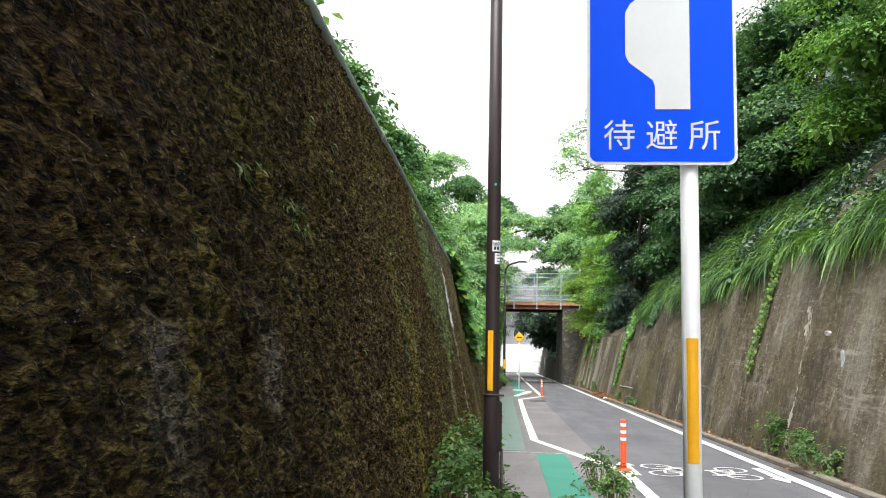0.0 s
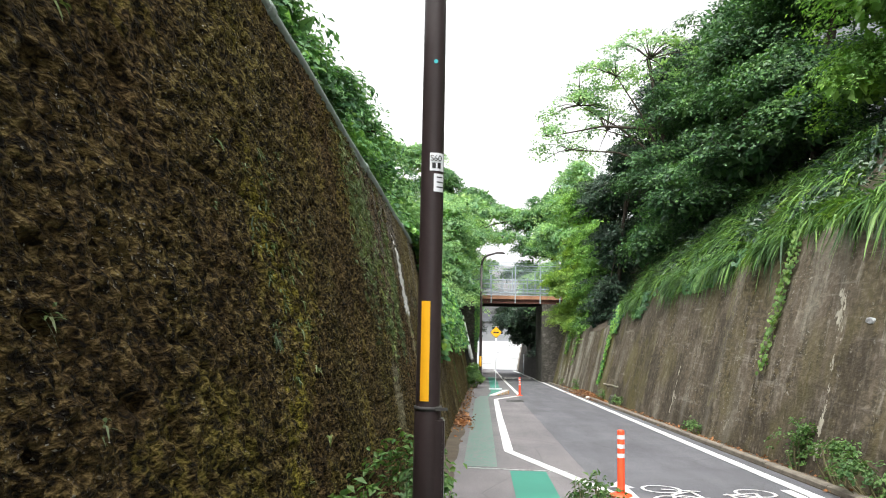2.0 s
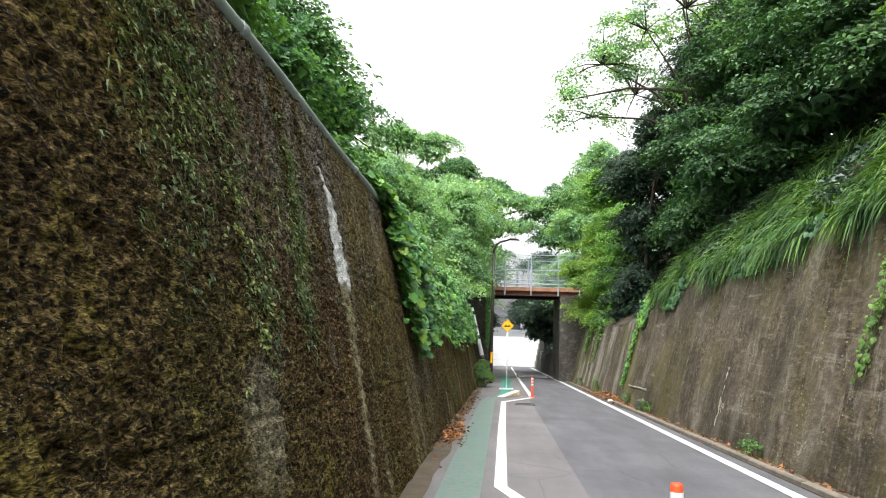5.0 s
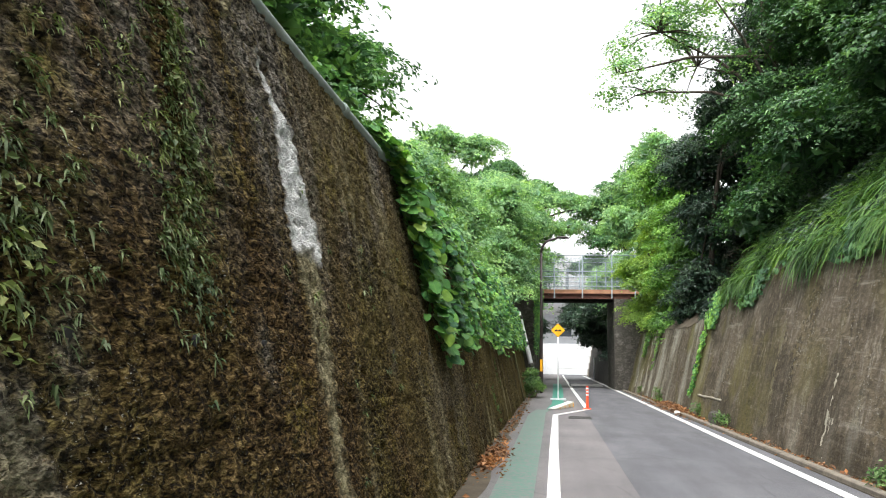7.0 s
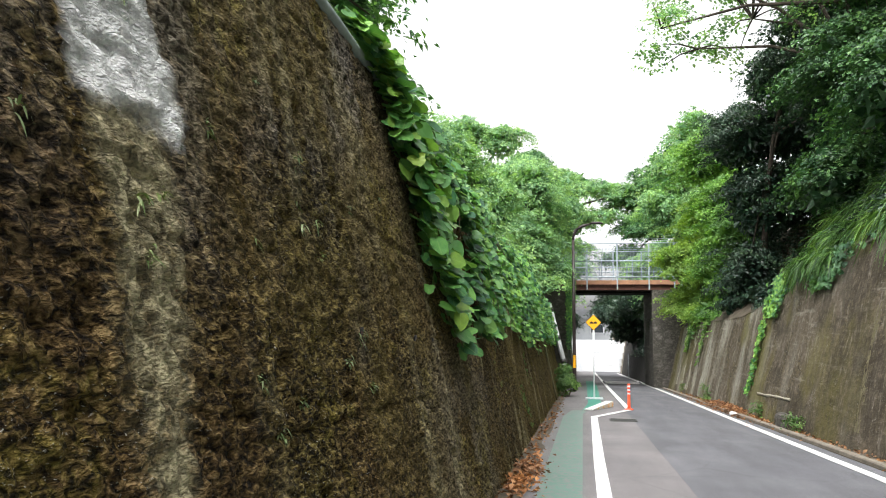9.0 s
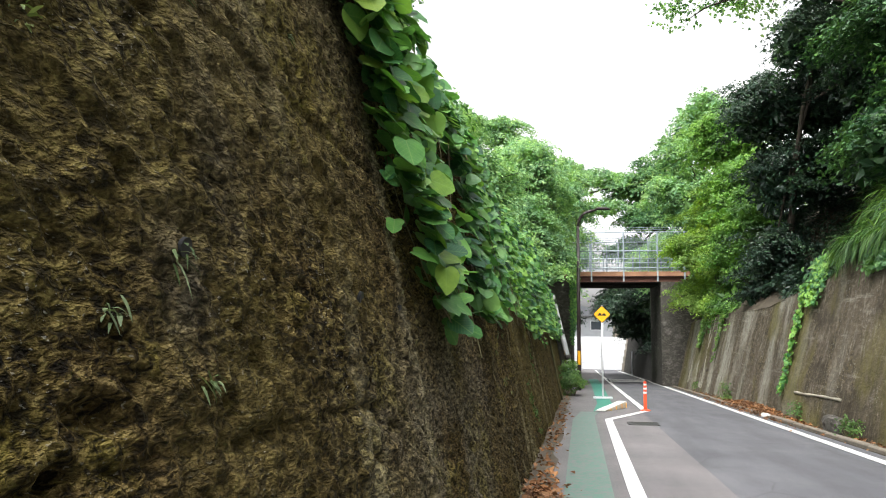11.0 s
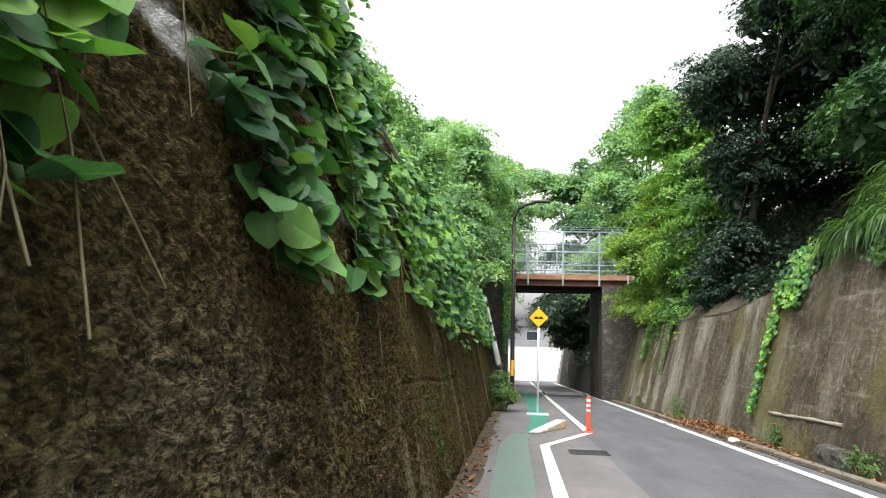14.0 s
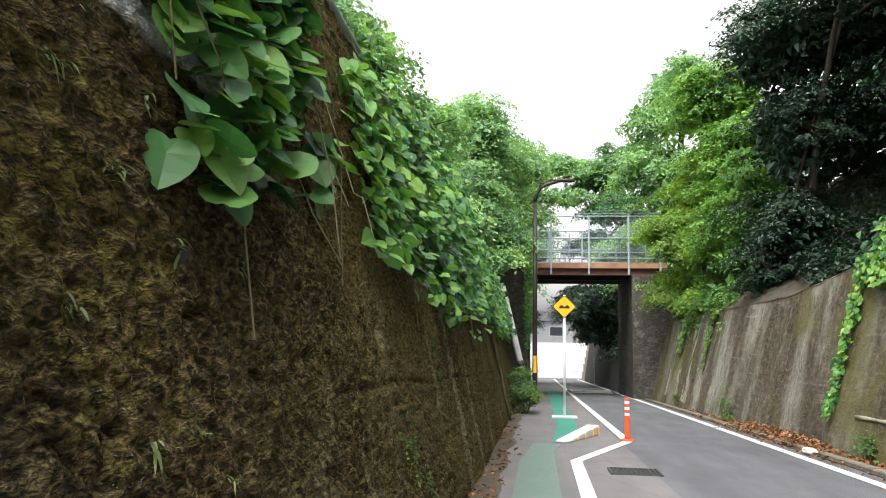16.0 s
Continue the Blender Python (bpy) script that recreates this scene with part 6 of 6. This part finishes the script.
# ---- marks and small things on the road ----
def bike_mark(place, turn, size):
    """A painted bicycle symbol with an arrow bar beside it."""
    ob = thing("bicycle_marking", place, "white painted bicycle symbol on the asphalt", "road marking", "bicycle markings")
    ob.rotation_euler = (math.atan(-0.0475) * math.cos(turn), 0, turn)
    ob.scale = (size, size, size)
    for y in (-0.42, 0.42):
        bm = bmesh.new()
        tube(bm, [(0.26 * math.cos(a), y + 0.30 * math.sin(a), 0.011) for a in np.linspace(0, 2 * math.pi, 25)], 0.028, 6, False)
        for v in bm.verts:
            v.co.z = 0.009 + (v.co.z - 0.011) * 0.05
        part("wheel", bm, M_LINE, ob)
    bm = bmesh.new()
    for a, c in (((0, -0.42), (0.42, -0.22)), ((0.42, -0.22), (0.38, 0.28)), ((0, -0.42), (0.06, 0.0)), ((0.06, 0.0), (0.42, -0.22)), ((0.06, 0.0), (0.38, 0.28)), ((0, 0.42), (0.52, 0.30)), ((0.42, -0.28), (0.50, -0.2))):
        tube(bm, [(*a, 0.010), (*c, 0.010)], 0.03, 6)
    for v in bm.verts:
        v.co.z = 0.009 + (v.co.z - 0.010) * 0.05
    part("frame", bm, M_LINE, ob)
    bm = bmesh.new()
    pts = [(-0.62, -0.75), (-0.46, -0.75), (-0.46, 0.45), (-0.36, 0.45), (-0.54, 0.95), (-0.72, 0.45), (-0.62, 0.45)]
    bm.faces.new([bm.verts.new((x, y, 0.011)) for x, y in pts])
    part("arrow", bm, M_LINE, ob, "white arrow")


bike_mark(low(2.3, 11.4, 0.004), radians(0), 0.82)
bike_mark(low(3.35, 11.3, 0.004), radians(180), 0.82)

# climbing strands on the right wall
def strand(y, h0, h1, width, count, material, leaf, label):
    c = low(R_FOOT + R_LEAN * h1, y, h1)
    ob = thing("climbing_vine", c, label, "vine", "vines on the far wall")
    hh = h0 + (h1 - h0) * rng.random(count) ** 0.8
    yy = y + 0.25 * np.sin(hh * 1.3) * 0.5 + width * (0.35 + 0.65 * (hh - h0) / (h1 - h0)) * rng.normal(size=count) * 0.5
    P = right_face(yy, hh)
    P[:, 0] -= 0.03 + 0.10 * rng.random(count)
    Nn = np.stack([-0.7 + 0.3 * rng.normal(size=count), -0.3 + 0.4 * rng.normal(size=count), 0.6 + 0.3 * rng.normal(size=count)], 1)
    tip = np.stack([-0.4 + 0 * yy, 0.5 * rng.normal(size=count), -0.8 + 0 * yy], 1)
    V, Fc = leaf_verts(P - np.array(c), Nn, leaf * (0.6 + 0.7 * rng.random(count)), ROUND, tip)
    tagged(part("foliage", np_mesh("foliage", V, Fc), material, ob), kind="stuff")
    bm = bmesh.new()
    tube(bm, [tuple(right_face(np.array([y + 0.12 * math.sin(q * 1.3)]), np.array([q]))[0] - np.array([0.02, 0, 0]) - np.array(c)) for q in np.linspace(h0, h1, 7)], 0.008, 5, False)
    part("stem", bm, M_STEM, ob)


strand(15.6, 1.35, 3.75, 0.24, 330, M_WEED, 0.065, "yellow green climbing vine hanging down the far wall")
strand(32.4, 0.5, 3.1, 0.26, 330, M_KUDZU, 0.095, "green large-leaved vine climbing the far wall")
strand(31.6, 2.5, 3.6, 0.9, 420, M_KUDZU, 0.10, "green large-leaved vine at the wall top")
strand(42.5, 1.2, 3.1, 0.25, 160, M_WEED, 0.08, "light green vine on the pale wall section")
strand(46.5, 1.8, 3.3, 0.9, 500, M_WEED, 0.09, "leafy creeper hanging over the wall top")
strand(28.0, 2.9, 3.7, 1.8, 700, M_TREE, 0.10, "green creeper hanging over the wall top")
strand(21.0, 3.2, 3.8, 3.0, 800, M_TREE, 0.10, "green creeper hanging over the wall top")

# ivy on the wing wall and the left abutment
c = low(-0.2, 48, 3.0)
ivy = thing("ivy", c, "dense green ivy covering the wing wall", "ivy", "", "stuff")
n = 5200
yy, hh = 45.2 + 6.0 * rng.random(n), 1.6 + 4.2 * rng.random(n) ** 0.8
ok = fbm(yy * 0.8, hh * 0.8, 3, 47) > np.interp(hh, [1.6, 3.0], [0.62, 0.25])
yy, hh = yy[ok], hh[ok]
P = np.stack([-0.16 - 0.033 * hh + 0.05 + 0.4 * rng.random(len(yy)) * np.clip((hh - 2.0) / 2, 0.15, 1), yy, G(yy) + hh], 1) - np.array(c)
Nn = np.stack([0.6 + 0 * yy, -0.5 + 0.4 * rng.normal(size=len(yy)), 0.7 + 0.3 * rng.normal(size=len(yy))], 1)
V, Fc = leaf_verts(P, Nn, 0.11 * (0.6 + 0.8 * rng.random(len(yy))), LEAF)
part("leaves", np_mesh("leaves", V, Fc), M_KUDZU, ivy)

# pole leaning along the left wall
bm = bmesh.new()
pts = [tuple(left_face(np.array([37.2 - 0.35 * q]), np.array([q]))[0] + np.array([0.05, 0, 0.0])) for q in np.linspace(0.0, 2.6, 6)]
tube(bm, pts, 0.03, 8)
tagged(part("leaning_pole", bm, M_STEM), "thin pale pole leaning on the wall", "pole")


def stone(place, size, material, name, label, category):
    bm = bmesh.new()
    bmesh.ops.create_icosphere(bm, subdivisions=3, radius=1.0)
    for v in bm.verts:
        d = v.co.copy()
        v.co = Vector((max(-0.8, min(0.8, d.x)) * size[0], max(-0.85, min(0.85, d.y)) * size[1], max(-0.6, min(0.75, d.z)) * size[2])) * (0.9 + 0.25 * noise.noise(d * 1.8 + Vector(place)))
    ob = part(name, bm, material)
    ob.location = place
    return tagged(ob, label, category)


stone(low(4.62, 28.3, 0.10), (0.22, 0.75, 0.28), M_GREYCON, "concrete_lump", "rough grey concrete lump at the wall foot", "rubble")
stone(low(4.25, 32.0, 0.05), (0.10, 0.25, 0.07), M_LINE, "white_block", "small broken white painted block on the kerb", "rubble")
bm = bmesh.new()
pts = [right_face(np.array([q]), np.array([0.60 + 0.006 * math.sin(q * 3)]))[0] for q in np.linspace(28.6, 31.7, 12)]
tube(bm, [tuple(p) for p in pts], [0.034 + 0.008 * math.sin(k * 2.1) for k in range(12)], 4)
tagged(part("wall_ledge", bm, M_RUNOFF), "pale broken ledge on the wall face", "trim", "", "structure")
for y, hgt, sz in ((12.53, 2.06, (0.03, 0.13, 0.06)), (11.8, 1.62, (0.02, 0.08, 0.24))):
    p = right_face(np.array([y]), np.array([hgt]))[0]
    stone(tuple(p), sz, M_MORTAR, "mortar_patch", "pale mortar patch stuck on the wall face", "mortar patch")
